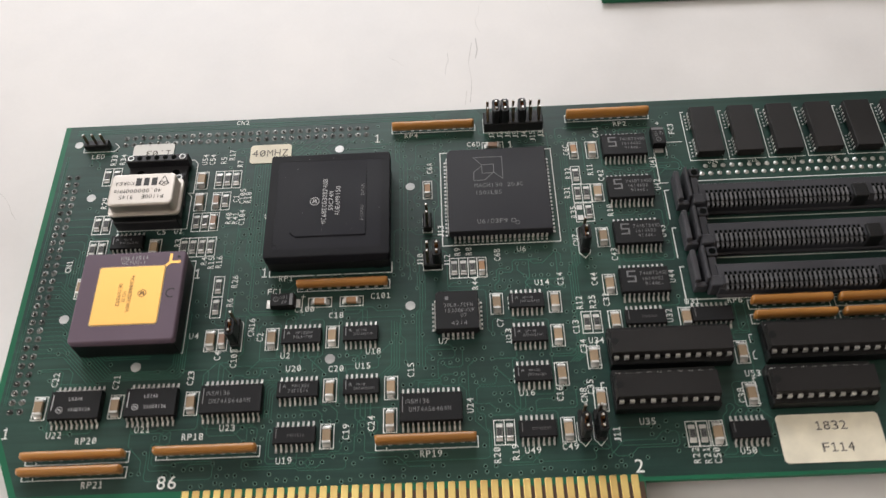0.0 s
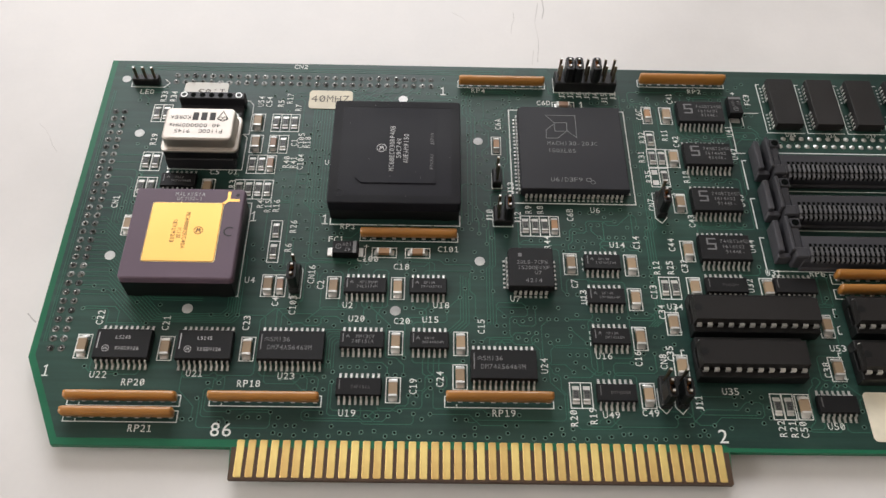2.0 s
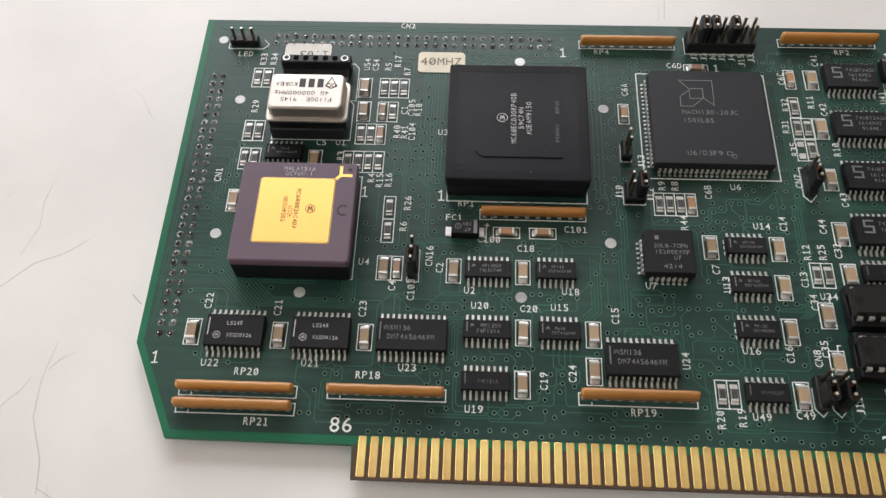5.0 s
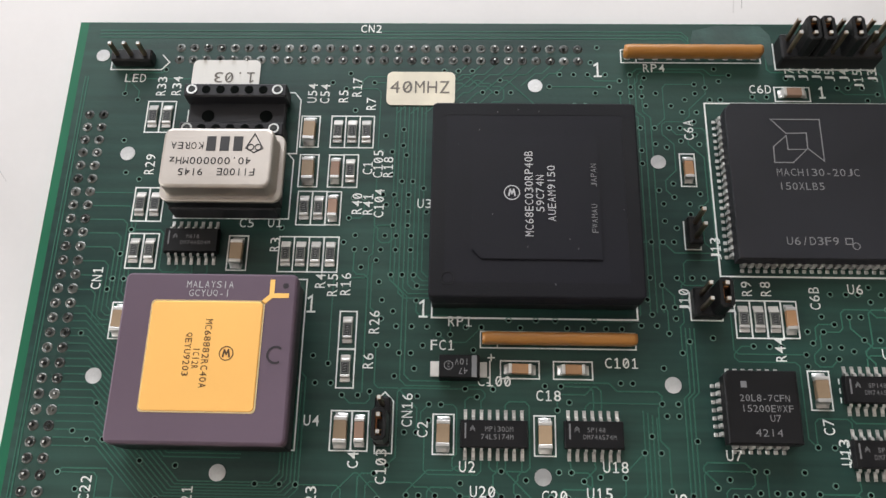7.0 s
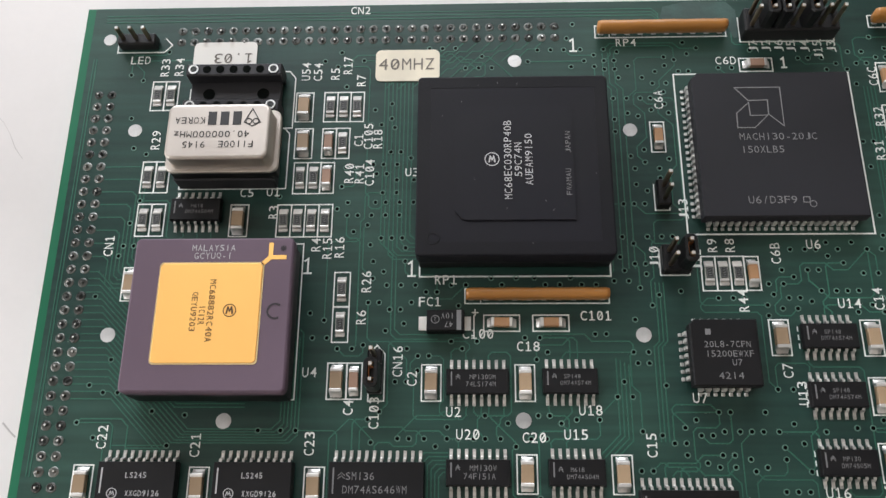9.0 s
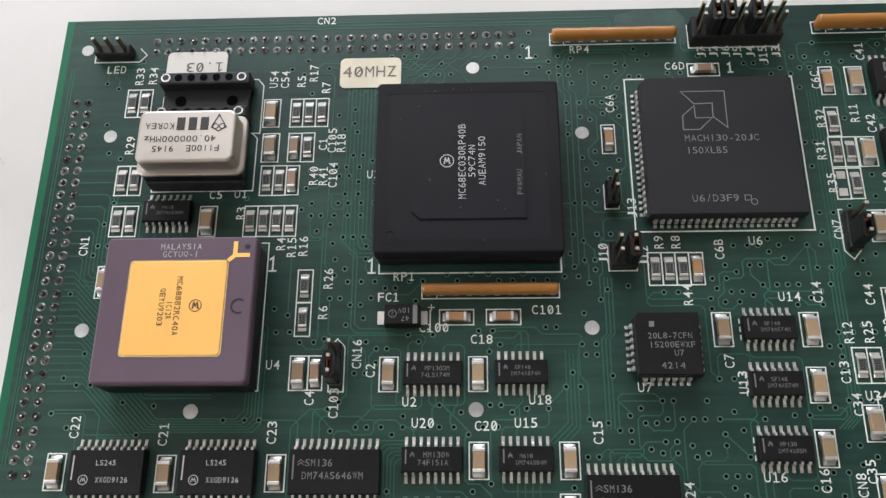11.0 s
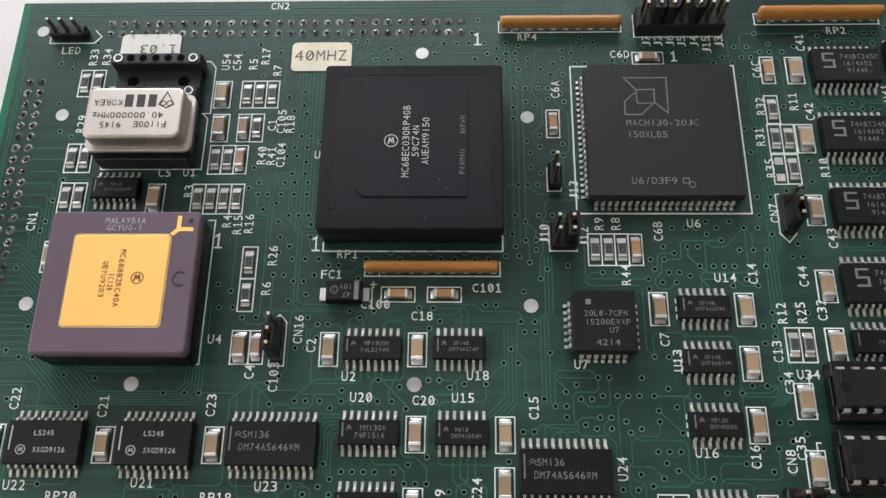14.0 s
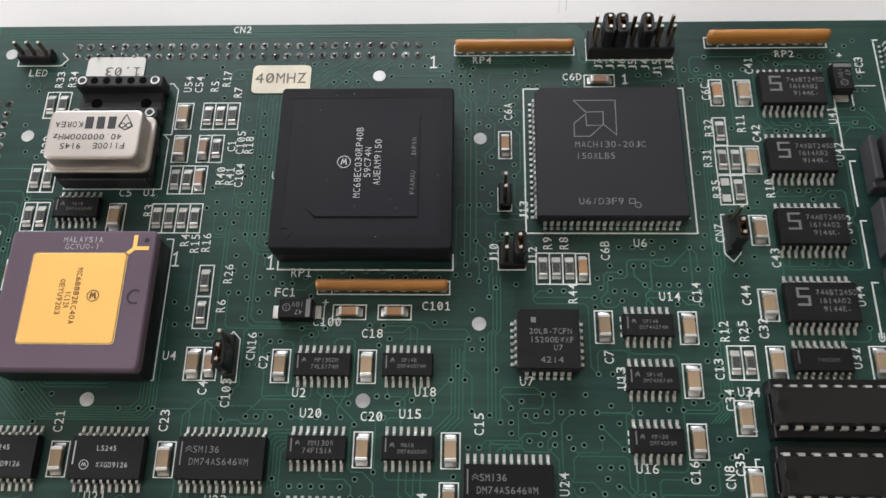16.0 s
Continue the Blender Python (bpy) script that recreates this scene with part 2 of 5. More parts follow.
def line(bm, points, width, z0, z1, closed=False):
    """A thin raised line along points of the plan, mitred at its bends."""
    pts = [Vector(p) for p in points]
    n = len(pts)
    left, right = [], []
    for i, p in enumerate(pts):
        a = pts[i - 1] if i or closed else None
        b = pts[(i + 1) % n] if i < n - 1 or closed else None
        d0 = (p - a).normalized() if a is not None else None
        d1 = (b - p).normalized() if b is not None else None
        d = ((d0 if d0 is not None else d1) + (d1 if d1 is not None else d0)).normalized()
        side = Vector((-d.y, d.x))
        grow = 1 / max(0.5, side.dot(Vector((-(d1 or d0).y, (d1 or d0).x))))
        left.append(p + side * width / 2 * grow), right.append(p - side * width / 2 * grow)
    quads = [[bm.verts.new((*q, z)) for q, z in ((l, z0), (r, z0), (r, z1), (l, z1))] for l, r in zip(left, right)]
    for i in range(n if closed else n - 1):
        a, b = quads[i], quads[(i + 1) % n]
        for k in range(1, 4):
            bm.faces.new((a[k], b[k], b[(k + 1) % 4], a[(k + 1) % 4]))
    return bm


def sweep(profile, width):
    """A strip of metal: a profile of (y, z) points with a thickness, drawn out along x."""
    bm = bmesh.new()
    for (y0, z0), (y1, z1) in zip(profile, profile[1:]):
        d = Vector((y1 - y0, z1 - z0)).normalized() * 0.1
        a, b = (y0 - d.y, z0 + d.x), (y1 - d.y, z1 + d.x)
        c, e = (y1 + d.y, z1 - d.x), (y0 + d.y, z0 - d.x)
        v = [bm.verts.new((x, *p)) for x in (-width / 2, width / 2) for p in (a, b, c, e)]
        for f in ((0, 1, 2, 3), (7, 6, 5, 4), (0, 4, 5, 1), (1, 5, 6, 2), (2, 6, 7, 3), (3, 7, 4, 0)):
            bm.faces.new([v[i] for i in f])
    return bm


GLYPHS = {}


def glyph(letter, bold):
    """The outline of one letter of the built-in font: its points and faces, in heights of a capital."""
    if (letter, bold) not in GLYPHS:
        curve = bpy.data.curves.new("letter", "FONT")
        curve.body, curve.size, curve.offset, curve.resolution_u = letter, 1.0, bold, 3
        ob = new("letter", curve)
        me = bpy.data.meshes.new_from_object(ob)
        GLYPHS[letter, bold] = (np.array([v.co[:2] for v in me.vertices]).reshape(-1, 2), [tuple(p.vertices) for p in me.polygons])
        bpy.data.objects.remove(ob)
        bpy.data.meshes.remove(me)
    return GLYPHS[letter, bold]


def lettering(bm, words, x, y, z, rz=0, height=1.8, advance=0.78, bold=0.0, slashed=False):
    """Words in the built-in font, flat at height z, centred on (x, y): each letter fills a cell of its own, advance heights wide."""
    c, s = math.cos(radians(rz)), math.sin(radians(rz))
    capital = glyph("H", bold)[0]
    base, tall = capital[:, 1].min(), np.ptp(capital[:, 1])
    for i, letter in enumerate(words):
        if letter == " ":
            continue
        co, faces = glyph(letter, bold)
        low, high = co.min(0), co.max(0)
        wide = height * (advance - 0.19)
        flat = (co - np.array([(low[0] + high[0]) / 2, base])) / tall * height
        if letter in "1I":
            flat[:, 0] *= 0.9
        elif letter not in ".-+/":
            flat[:, 0] *= wide / max(np.ptp(flat[:, 0]), 1e-6)
        if letter.isupper() or letter.isdigit():
            flat[:, 1] = (co[:, 1] - low[1]) / (high[1] - low[1]) * height
        if letter == "+":
            flat[:, 1] += height / 2 - flat[:, 1].mean()
        flat += np.array([(i - (len(words) - 1) / 2) * height * advance, -height / 2])
        verts = [bm.verts.new((x + c * a - s * b, y + s * a + c * b, z)) for a, b in flat]
        for f in faces:
            try:
                bm.faces.new([verts[k] for k in f])
            except ValueError:
                pass
        if letter == "1" and slashed:
            mid, foot = (i - (len(words) - 1) / 2) * height * advance, height * -0.44
            for ends in ([(mid - wide * 0.42, foot), (mid + wide * 0.46, foot)], [(mid - wide * 0.36, height * 0.27), (mid, height * 0.46)]):
                line(bm, [(x + c * a - s * b, y + s * a + c * b) for a, b in ends], height * 0.11, z - 0.02, z + 0.004)
        if letter == "0" and slashed:
            mid = (i - (len(words) - 1) / 2) * height * advance
            ends = [(mid + k * wide * 0.3, k * height * 0.3) for k in (-1, 1)]
            line(bm, [(x + c * a - s * b, y + s * a + c * b) for a, b in ends], height * 0.1, z - 0.02, z + 0.004)


# ---- the room: unseen, added to close the place and bounce light ----
def slab(name, x0, x1, y0, y1, z0, z1, mat, label, category, kind="structure"):
    bm = bmesh.new()
    box(bm, x0 * 1000, x1 * 1000, y0 * 1000, y1 * 1000, z0 * 1000, z1 * 1000)
    return tagged(finish(name, bm, mat), label, category, kind=kind)


slab("floor", -2.0, 2.4, -2.0, 1.6, -0.86, -0.755, FLOOR, "plain grey-brown floor under the table", "floor")
slab("ceiling", -2.0, 2.4, -2.0, 1.6, 2.05, 2.15, WARM_BOUNCE, "unseen beige ceiling, added to dim and warm bounced light", "ceiling")
slab("wall_south", -2.0, 2.4, -2.1, -2.0, -0.86, 2.15, WARM_BOUNCE, "unseen beige wall, added to dim and warm bounced light", "wall")
slab("wall_east", 2.4, 2.5, -2.1, 1.7, -0.86, 2.15, WALL, "plain white wall", "wall")
bm = bmesh.new()
for x0, x1, z0, z1 in ((-2000, 2400, -860, 400), (-2000, 2400, 1440, 2150), (-2000, -1120, 400, 1440), (420, 2400, 400, 1440)):
    box(bm, x0, x1, 1500, 1600, z0, z1)
tagged(finish("wall_north", bm, WALL), "white wall with a wide window opening", "wall", kind="structure")

# This opening is made up to hold the fill lamp.
bm = bmesh.new()
for y0, y1, z0, z1 in ((-2100, 1700, -860, 330), (-2100, 1700, 1370, 2150), (-2100, -1220, 330, 1370), (520, 1700, 330, 1370)):
    box(bm, -2100, -2000, y0, y1, z0, z1)
tagged(finish("wall_west", bm, WALL), "unseen white wall with an opening for the added fill lamp", "wall", kind="structure")

TOP = -3.9  # the table's surface, under the board's soldered side
bm = bmesh.new()
box(bm, -700, 900, -450, 650, TOP - 28, TOP, 2.0, segments=2)
table = tagged(new("table"), "white laminate table with faint scuffs and marks", "table")
part("tabletop", bm, TABLE, table)
for x, y in ((-640, -390), (840, -390), (-640, 590), (840, 590)):
    bm = bmesh.new()
    box(bm, x - 25, x + 25, y - 25, y + 25, -755, TOP - 28, 2)
    part("leg", bm, TABLE, table)


def scuff(points, width):
    bm = bmesh.new()
    line(bm, points, width, TOP + 0.005, TOP + 0.03)
    part("scuff", bm, SCRATCH, table, "thin grey scratch")


scuff([(73.2, 122), (74.0, 131), (73.2, 139), (74.6, 148)], 0.16)
scuff([(75.6, 141), (76.4, 145), (76.0, 150)], 0.3)
scuff([(71.5, 121), (72.2, 127)], 0.25)
scuff([(-84, 66), (-85.2, 58), (-84.4, 51), (-87, 43)], 0.12)
scuff([(-71, 48), (-76, 44), (-83, 41), (-90, 34)], 0.14)
scuff([(-72, 21), (-73.5, 12), (-73, 3), (-69, -6), (-68, -13)], 0.13)
scuff([(-68, -12), (-62, -15), (-56, -20)], 0.16)
scuff([(-57.5, 33.5), (-56, 32), (-54.8, 31)], 0.3)
marks = random.Random(4)
for x0, x1, y0, y1, n in ((-125, -58, -40, 110, 18), (-60, 140, 121, 190, 12), (-60, 100, -45, -14, 6)):
    for k in range(n):
        x, y, a = marks.uniform(x0, x1), marks.uniform(y0, y1), marks.uniform(0, math.pi)
        path = [(x, y)]
        for q in range(marks.randint(2, 5)):
            a += marks.uniform(-0.5, 0.5)
            x, y = x + 3.2 * math.cos(a), y + 3.2 * math.sin(a)
            path.append((x, y))
        if all(x0 <= p <= x1 and y0 <= q <= y1 for p, q in path):
            scuff(path, marks.uniform(0.05, 0.13))

# ---- the circuit board ----
board = tagged(new("circuit_board"), "green printed circuit board crowded with chips, lying on a white table", "circuit board")
EDGE = [(-52.7, 115.8), (-52.4, 20.0), (-42.0, -1.2), (-2.2, -1.2), (-1.9, -8.4), (108.7, -8.4), (109.0, -1.0), (262, -1.0), (262, 115.8)]
bm = bmesh.new()
prism(bm, EDGE, -1.6, 0.0)
bmesh.ops.bevel(bm, geom=[e for e in bm.edges if abs(e.verts[0].co.z - e.verts[1].co.z) < 0.01], offset=0.12, segments=1, affect="EDGES")
part("substrate", bm, MASK_BARE, board)
bm = bmesh.new()
prism(bm, [(-51.0, 115.6), (-50.8, 20.5), (-41.0, 0.5), (-1.0, 0.5), (-0.4, 0.5), (108.2, 0.5), (109.2, -0.2), (260.5, -0.2), (260.5, 115.6)], 0.0, 0.018)
part("copper_plane", bm, MASK_PLANE, board, "dark green lacquered copper plane")
bm = bmesh.new()
box(bm, -1.96, 108.76, -8.46, -1.25, -1.56, 0.02)
part("connector_tongue", bm, FIBRE, board, "bare brown glass-fibre tongue between the contacts")

bm = bmesh.new()
loft(bm, -0.84, 0.84, -8.05, 0.45, 0.3, [(0, 0.0), (0, 0.07), (0.1, 0.13)], 3)
finger = finish("gold_contact", bm, GOLD_FINGER, board, "gold-plated edge contact")
for i in range(1, 43):
    place("gold_contact", finger.data, board, "gold-plated edge contact", (2.54 * i, 0, 0))

silk = bmesh.new()
Z_SILK = (0.02, 0.1)


def silk_text(words, x, y, rz=0, height=1.8):
    lettering(silk, words, x, y, Z_SILK[1], rz, height * 0.95, 0.82, bold=0.003, slashed=True)


def silk_one(x, y, height):
    h = height * 0.4
    silk_line((x - 0.5 * h, y + 0.62 * h), (x, y + h), (x, y - h), width=0.34)
    silk_line((x - 0.55 * h, y - h), (x + 0.55 * h, y - h), width=0.32)


def silk_box(x0, x1, y0, y1, width=0.22):
    line(silk, [(x0, y0), (x1, y0), (x1, y1), (x0, y1)], width, Z_SILK[0], Z_SILK[1] - random.uniform(0, 0.03), closed=True)


def silk_line(*points, width=0.22):
    line(silk, points, width, Z_SILK[0], Z_SILK[1] - random.uniform(0, 0.03))


KEEP_OUT = []  # where no via or trace may show


def keep(x0, x1, y0, y1):
    KEEP_OUT.append((x0, x1, y0, y1))


# ---- small surface-mounted parts ----
def shared(name, bm, mat):
    me = bpy.data.meshes.new(name)
    bmesh.ops.recalc_face_normals(bm, faces=bm.faces)
    bm.to_mesh(me)
    bm.free()
    me.transform(Matrix.Scale(MM, 4))
    me.materials.append(mat)
    return me


def cap_meshes(w, h, z, mat):
    body, end = bmesh.new(), bmesh.new()
    box(body, -w / 2, w / 2, -h * 0.34, h * 0.34, 0.12, z, 0.08)
    box(end, -w / 2 - 0.03, w / 2 + 0.03, h * 0.335, h * 0.475, 0.1, z + 0.03, 0.1, segments=2)
    # the solder climbs the end in a hollow slope
    slope = [(h * 0.46, z * 0.72), (h * 0.5, z * 0.34), (h * 0.56, z * 0.14), (h * 0.65, 0.03)]
    rows = [[end.verts.new((x * (1.0 - 0.12 * k / 3), y, q + (0.06 if abs(x) < 0.1 else 0))) for x in (-w / 2 - 0.08, -w / 5, 0, w / 5, w / 2 + 0.08)] for k, (y, q) in enumerate(slope)]
    for a, b in zip(rows, rows[1:]):
        for k in range(4):
            end.faces.new((a[k], a[k + 1], b[k + 1], b[k])).smooth = True
    for side in (0, 4):
        end.faces.new([r[side] for r in rows] + [end.verts.new((rows[0][side].co.x, h * 0.46, 0.02))])
    return shared("ceramic_capacitor", body, mat), shared("terminal", end, TIN)


CAPS = {"tan": cap_meshes(2.05, 4.3, 1.35, CAP_TAN), "orange": cap_meshes(1.55, 3.9, 1.2, CAP_ORANGE), "pink": cap_meshes(1.55, 3.9, 1.2, CAP_PINK)}
WORDS = {"tan": "tan ceramic chip capacitor with tinned ends", "orange": "orange-brown ceramic chip capacitor", "pink": "pinkish-brown ceramic chip capacitor"}


def capacitor(x, y, kind="tan", rz=0, frame_it=True):
    body, end = CAPS[kind]
    ob = place("ceramic_capacitor", body, board, WORDS[kind], (x, y, 0), rz + random.uniform(-1.2, 1.2))
    place("terminal", end, ob)
    place("terminal", end, ob, rz=180)
    w, h = (1.65 if kind == "tan" else 1.28), 3.1
    if rz:
        w, h = h, w + 0.15
    if frame_it:
        silk_box(x - w, x + w, y - h, y + h)
    keep(x - w, x + w, y - h, y + h)


rb, rg, re, rm = bmesh.new(), bmesh.new(), bmesh.new(), bmesh.new()
box(rb, -0.78, 0.78, -1.16, 1.16, 0.1, 0.62, 0.05)
box(rg, -0.62, 0.62, -0.98, 0.98, 0.6, 0.69, 0.03)
box(re, -0.79, 0.79, 1.1, 1.54, 0.08, 0.65, 0.1, segments=2)
box(re, -0.85, 0.85, 1.5, 2.25, 0.02, 0.28, 0.12)
line(rm, [(-0.46, -0.8), (0.46, -0.8), (0.46, 0.8), (-0.46, 0.8)], 0.07, 0.66, 0.71, closed=True)
for k in (-0.42, 0.0, 0.42):
    line(rm, [(-0.24, k - 0.06), (0.24, k + 0.06)], 0.14, 0.66, 0.72)
RES = shared("chip_resistor", rb, RESISTOR_EDGE), shared("terminal", re, TIN), shared("value_print", rm, MARK_GREY), shared("glaze", rg, RESISTOR)


def resistor(x, y, rz=0, cell=1.27):
    ob = place("chip_resistor", RES[0], board, "black chip resistor with tinned ends", (x, y, 0), rz + random.uniform(-1.5, 1.5))
    place("terminal", RES[1], ob)
    place("terminal", RES[1], ob, rz=180)
    place("value_print", RES[2], ob)
    place("glaze", RES[3], ob)
    silk_box(x - cell, x + cell, y - 3.15, y + 3.15)
    keep(x - cell, x + cell, y - 3.15, y + 3.15)


# row round the oscillator and the coprocessor
for x in (-36.0, -33.4):
    resistor(x, 95.6), resistor(x + 0.15, 78.4), resistor(x + 0.3, 69.8)
for x in (-2.25, 0.3, 2.85):
    resistor(x, 92.8)
resistor(0.4, 85.1), capacitor(-2.2, 85.1, "pink")
resistor(-7.2, 78.0), resistor(-4.7, 78.0), capacitor(-2.2, 78.0, "pink")
for x in (-9.7, -7.15, -4.6, -2.1):
    resistor(x, 69.5)
resistor(1.6, 56.4, cell=1.4), resistor(1.6, 50.0, cell=1.4)
for x, y in ((-7.3, 92.8), (-7.0, 85.1), (-18.0, 69.6), (-36.3, 57.5), (1.45, 40.1)):
    capacitor(x, y)
capacitor(4.45, 40.1, "pink")
# middle of the board
for x, y in ((17.6, 39.8), (33.5, 39.8), (33.5, 24.8), (49.0, 24.8), (-20.7, 22.6), (-1.5, 22.7), (-40.2, 22.9), (33.3, 12.7), (48.8, 16.2)):
    capacitor(x, y)
capacitor(29.7, 50.2, "orange", 90), capacitor(38.2, 50.2, "orange", 90), capacitor(78.9, 100.9, "pink", 90)
capacitor(59.2, 85.8, "orange"), capacitor(102.6, 97.9, "orange"), capacitor(73.6, 59.1, "orange")
for x in (66.1, 68.6, 71.1):
    resistor(x, 59.1)
# towards the memory sockets
for x, y in ((77.0, 47.6), (92.4, 47.5), (92.3, 37.6), (92.2, 26.8), (92.4, 12.1), (107.5, 52.0), (107.6, 67.1), (108.0, 97.8), (107.9, 82.3)):
    capacitor(x, y)
for x, y in ((107.6, 41.0), (100.8, 31.0), (101.2, 19.5), (138.3, 30.8), (138.2, 19.4), (126.0, 41.1), (128.1, 9.8)):
    capacitor(x, y)
for x, y in ((102.4, 88.8), (102.2, 82.3), (104.75, 82.3), (104.75, 75.7), (100.2, 41.0), (102.75, 41.0), (75.55, 12.0), (78.1, 12.0), (122.0, 9.8), (124.7, 9.8)):
    resistor(x, y)
# one place left without its resistor
silk_box(100.95, 103.45, 72.5, 78.85)
bm = bmesh.new()
for y in (73.9, 77.4):
    box(bm, 101.4, 103.0, y - 0.8, y + 0.8, 0.018, 0.16, 0.05)
part("empty_pads", bm, TIN, board, "two bare tinned pads with no resistor")


# ---- integrated circuits soldered flat ----
def gull(reach, z):
    """A gull-wing lead that leaves a body at y = 0 and stands on a pad reach further out."""
    return sweep([(-0.1, z), (reach * 0.28, z), (reach * 0.5, 0.22), (reach * 1.02, 0.16)], 0.42)


LEADS = {"narrow": shared("lead", gull(1.3, 0.95), TIN), "wide": shared("lead", gull(1.55, 1.3), TIN)}
PADS = bmesh.new()
LEAD_ENDS = []  # where traces leave the chips: x, y and the way out


def small_outline(x, y, pins, kind, marking=(), mark_mat=None, label="black plastic integrated circuit with gull-wing leads", motif=""):
    half, top, reach = (2.2, 1.75, 1.3) if kind == "narrow" else (3.8, 2.45, 1.55)
    long = (pins / 2 - 1) * 1.27 / 2 + 0.85
    bm = bmesh.new()
    mid = top * 0.5
    box(bm, -long, long, -half, half, mid, top, 0.05, taper=0.16)
    box(bm, -long + 0.1, long - 0.1, -half + 0.1, half - 0.1, 0.2, mid, 0.05)
    chip = part("integrated_circuit", bm, EPOXY, board, label, (x, y, 0))
    for i in range(pins // 2):
        lx = (i - (pins / 2 - 1) / 2) * 1.27
        place("lead", LEADS[kind], chip, "", (lx, half - 0.05, 0))
        place("lead", LEADS[kind], chip, "", (lx, -half + 0.05, 0), 180)
        for s in (1, -1):
            LEAD_ENDS.append((x + lx, y + s * (half + reach * 0.75), s))
            box(PADS, x + lx - 0.28, x + lx + 0.28, y + s * (half + reach * 0.75) - 0.75, y + s * (half + reach * 0.75) + 0.75, 0.018, 0.09)
    bm = bmesh.new()
    if kind == "narrow" or "stripe" in motif:
        box(bm, -long + 0.75, -long + 1.0, -half * 0.35, half * 0.72, top, top + 0.05)
    if "square" in motif:
        for y0 in (-0.9, 0.65, 2.2):
            box(bm, -long + 1.9, -long + 4.3, y0, y0 + 0.42, top, top + 0.05)
        box(bm, -long + 1.9, -long + 2.35, 1.07, 2.2, top, top + 0.05)
        box(bm, -long + 3.85, -long + 4.3, -0.48, 0.65, top, top + 0.05)
    if "ring" in motif:
        ring(bm, -long + 2.9, -1.35, 0.72, 0.86, top, top + 0.05)
        line(bm, [(-long + 2.5, -1.7), (-long + 2.7, -1.05), (-long + 2.9, -1.5), (-long + 3.1, -1.05), (-long + 3.3, -1.7)], 0.16, top, top + 0.05)
    if "weave" in motif:
        s = 0.38 if kind == "narrow" else 0.6
        lx, ly = -long + 1.6 + s, marking[0][2]
        for k in (-0.4, 0.4):
            line(bm, [(lx - s, ly + k * s - 0.2), (lx, ly + k * s + 0.3), (lx + s, ly + k * s - 0.2)], 0.12, top, top + 0.05)
    for words, mx, my, size in marking:
        lettering(bm, words, mx, my, top + 0.05, 0, size, 0.8)
    if len(bm.faces):
        part("marking", bm, mark_mat or MARK_DIM, chip)
    else:
        bm.free()
    if "dashes" in motif:
        for k in (-1.5, 0.0, 1.5):
            silk_line((x - long - 0.16, y + k - 0.45), (x - long - 0.16, y + k + 0.45), width=0.2)
    keep(x - long, x + long, y - half - 1.9, y + half + 1.9)


NARROW = "small black integrated circuit with tinned gull-wing leads"
small_outline(25.5, 39.8, 16, "narrow", (("MP130DM", 0.8, 0.7, 0.8), ("74LS174M", 0.5, -0.5, 0.8)), MARK_GREY, NARROW, "weave")
small_outline(41.0, 39.9, 14, "narrow", (("SP148", 0.3, 0.7, 0.72), ("DM74AS74M", 0.8, -0.4, 0.72)), MARK_GREY, NARROW, "weave")
small_outline(25.5, 24.9, 16, "narrow", (("MM130W", 0.8, 0.7, 0.95), ("74F151A", 0.2, -0.6, 0.95)), MARK_GREY, NARROW, "weave")
small_outline(41.5, 25.0, 14, "narrow", (("M618", 0.0, 0.4, 0.72), ("DM74AS04M", 0.8, -0.7, 0.72)), MARK_GREY, NARROW, "weave")
small_outline(25.4, 12.9, 16, "narrow", (("74F151A", 0.4, -0.2, 0.8),), MARK_DIM, NARROW)
small_outline(84.9, 47.6, 14, "narrow", (("SP148", 0.3, 0.6, 0.72), ("DM74AS74M", 0.8, -0.5, 0.72)), MARK_GREY, NARROW, "weave dashes")
small_outline(84.9, 37.7, 14, "narrow", (("SP148", 0.3, 0.6, 0.72), ("DM74AS74M", 0.8, -0.5, 0.72)), MARK_GREY, NARROW, "weave dashes")
small_outline(85.0, 26.7, 14, "narrow", (("MP130", 0.3, 0.6, 0.72), ("DM74S05M", 0.8, -0.5, 0.72)), MARK_GREY, NARROW, "weave dashes")
small_outline(84.9, 12.2, 14, "narrow", (("DM74S05M", 0.8, -0.1, 0.72),), MARK_DIM, NARROW)
small_outline(135.7, 10.0, 14, "narrow", (), MARK_DIM, NARROW)
small_outline(115.4, 41.3, 16, "narrow", (("74AS20M", 0.8, -0.1, 0.72),), MARK_DIM, NARROW)
small_outline(132.6, 41.4, 16, "narrow", (), MARK_DIM, NARROW)
small_outline(-25.7, 71.3, 14, "narrow", (("M618", 0.3, 0.6, 0.72), ("DM74AS04M", 0.8, -0.5, 0.72)), MARK_GREY, NARROW, "weave")
BUS = "black bus transceiver chip with pale printed marking"
for x in (-30.3, -11.2):
    small_outline(x, 22.7, 20, "wide", (("LS245", 0.0, 1.5, 0.9), ("XXGD9126", 1.3, -1.35, 0.9)), MARK_WHITE, BUS, "stripe ring")
for x, y in ((9.0, 22.8), (59.0, 18.6)):
    small_outline(x, y, 24, "wide", (("SM136", -2.6, 1.4, 1.2), ("DM74AS646WM", -0.2, -0.7, 1.2)), MARK_GREY, "long black integrated circuit with grey marking", "stripe weave")
for x, y in ((117.4, 97.7), (117.1, 82.4), (117.0, 67.1), (116.6, 52.0)):
    small_outline(x, y, 20, "wide", (("74ABT245D", 2.5, 1.7, 1.05), ("1614A02", 2.0, 0.1, 1.05), ("9144K-", 2.3, -1.5, 1.05)), MARK_GREY, "black transceiver chip with grey lettering and square mark", "square")


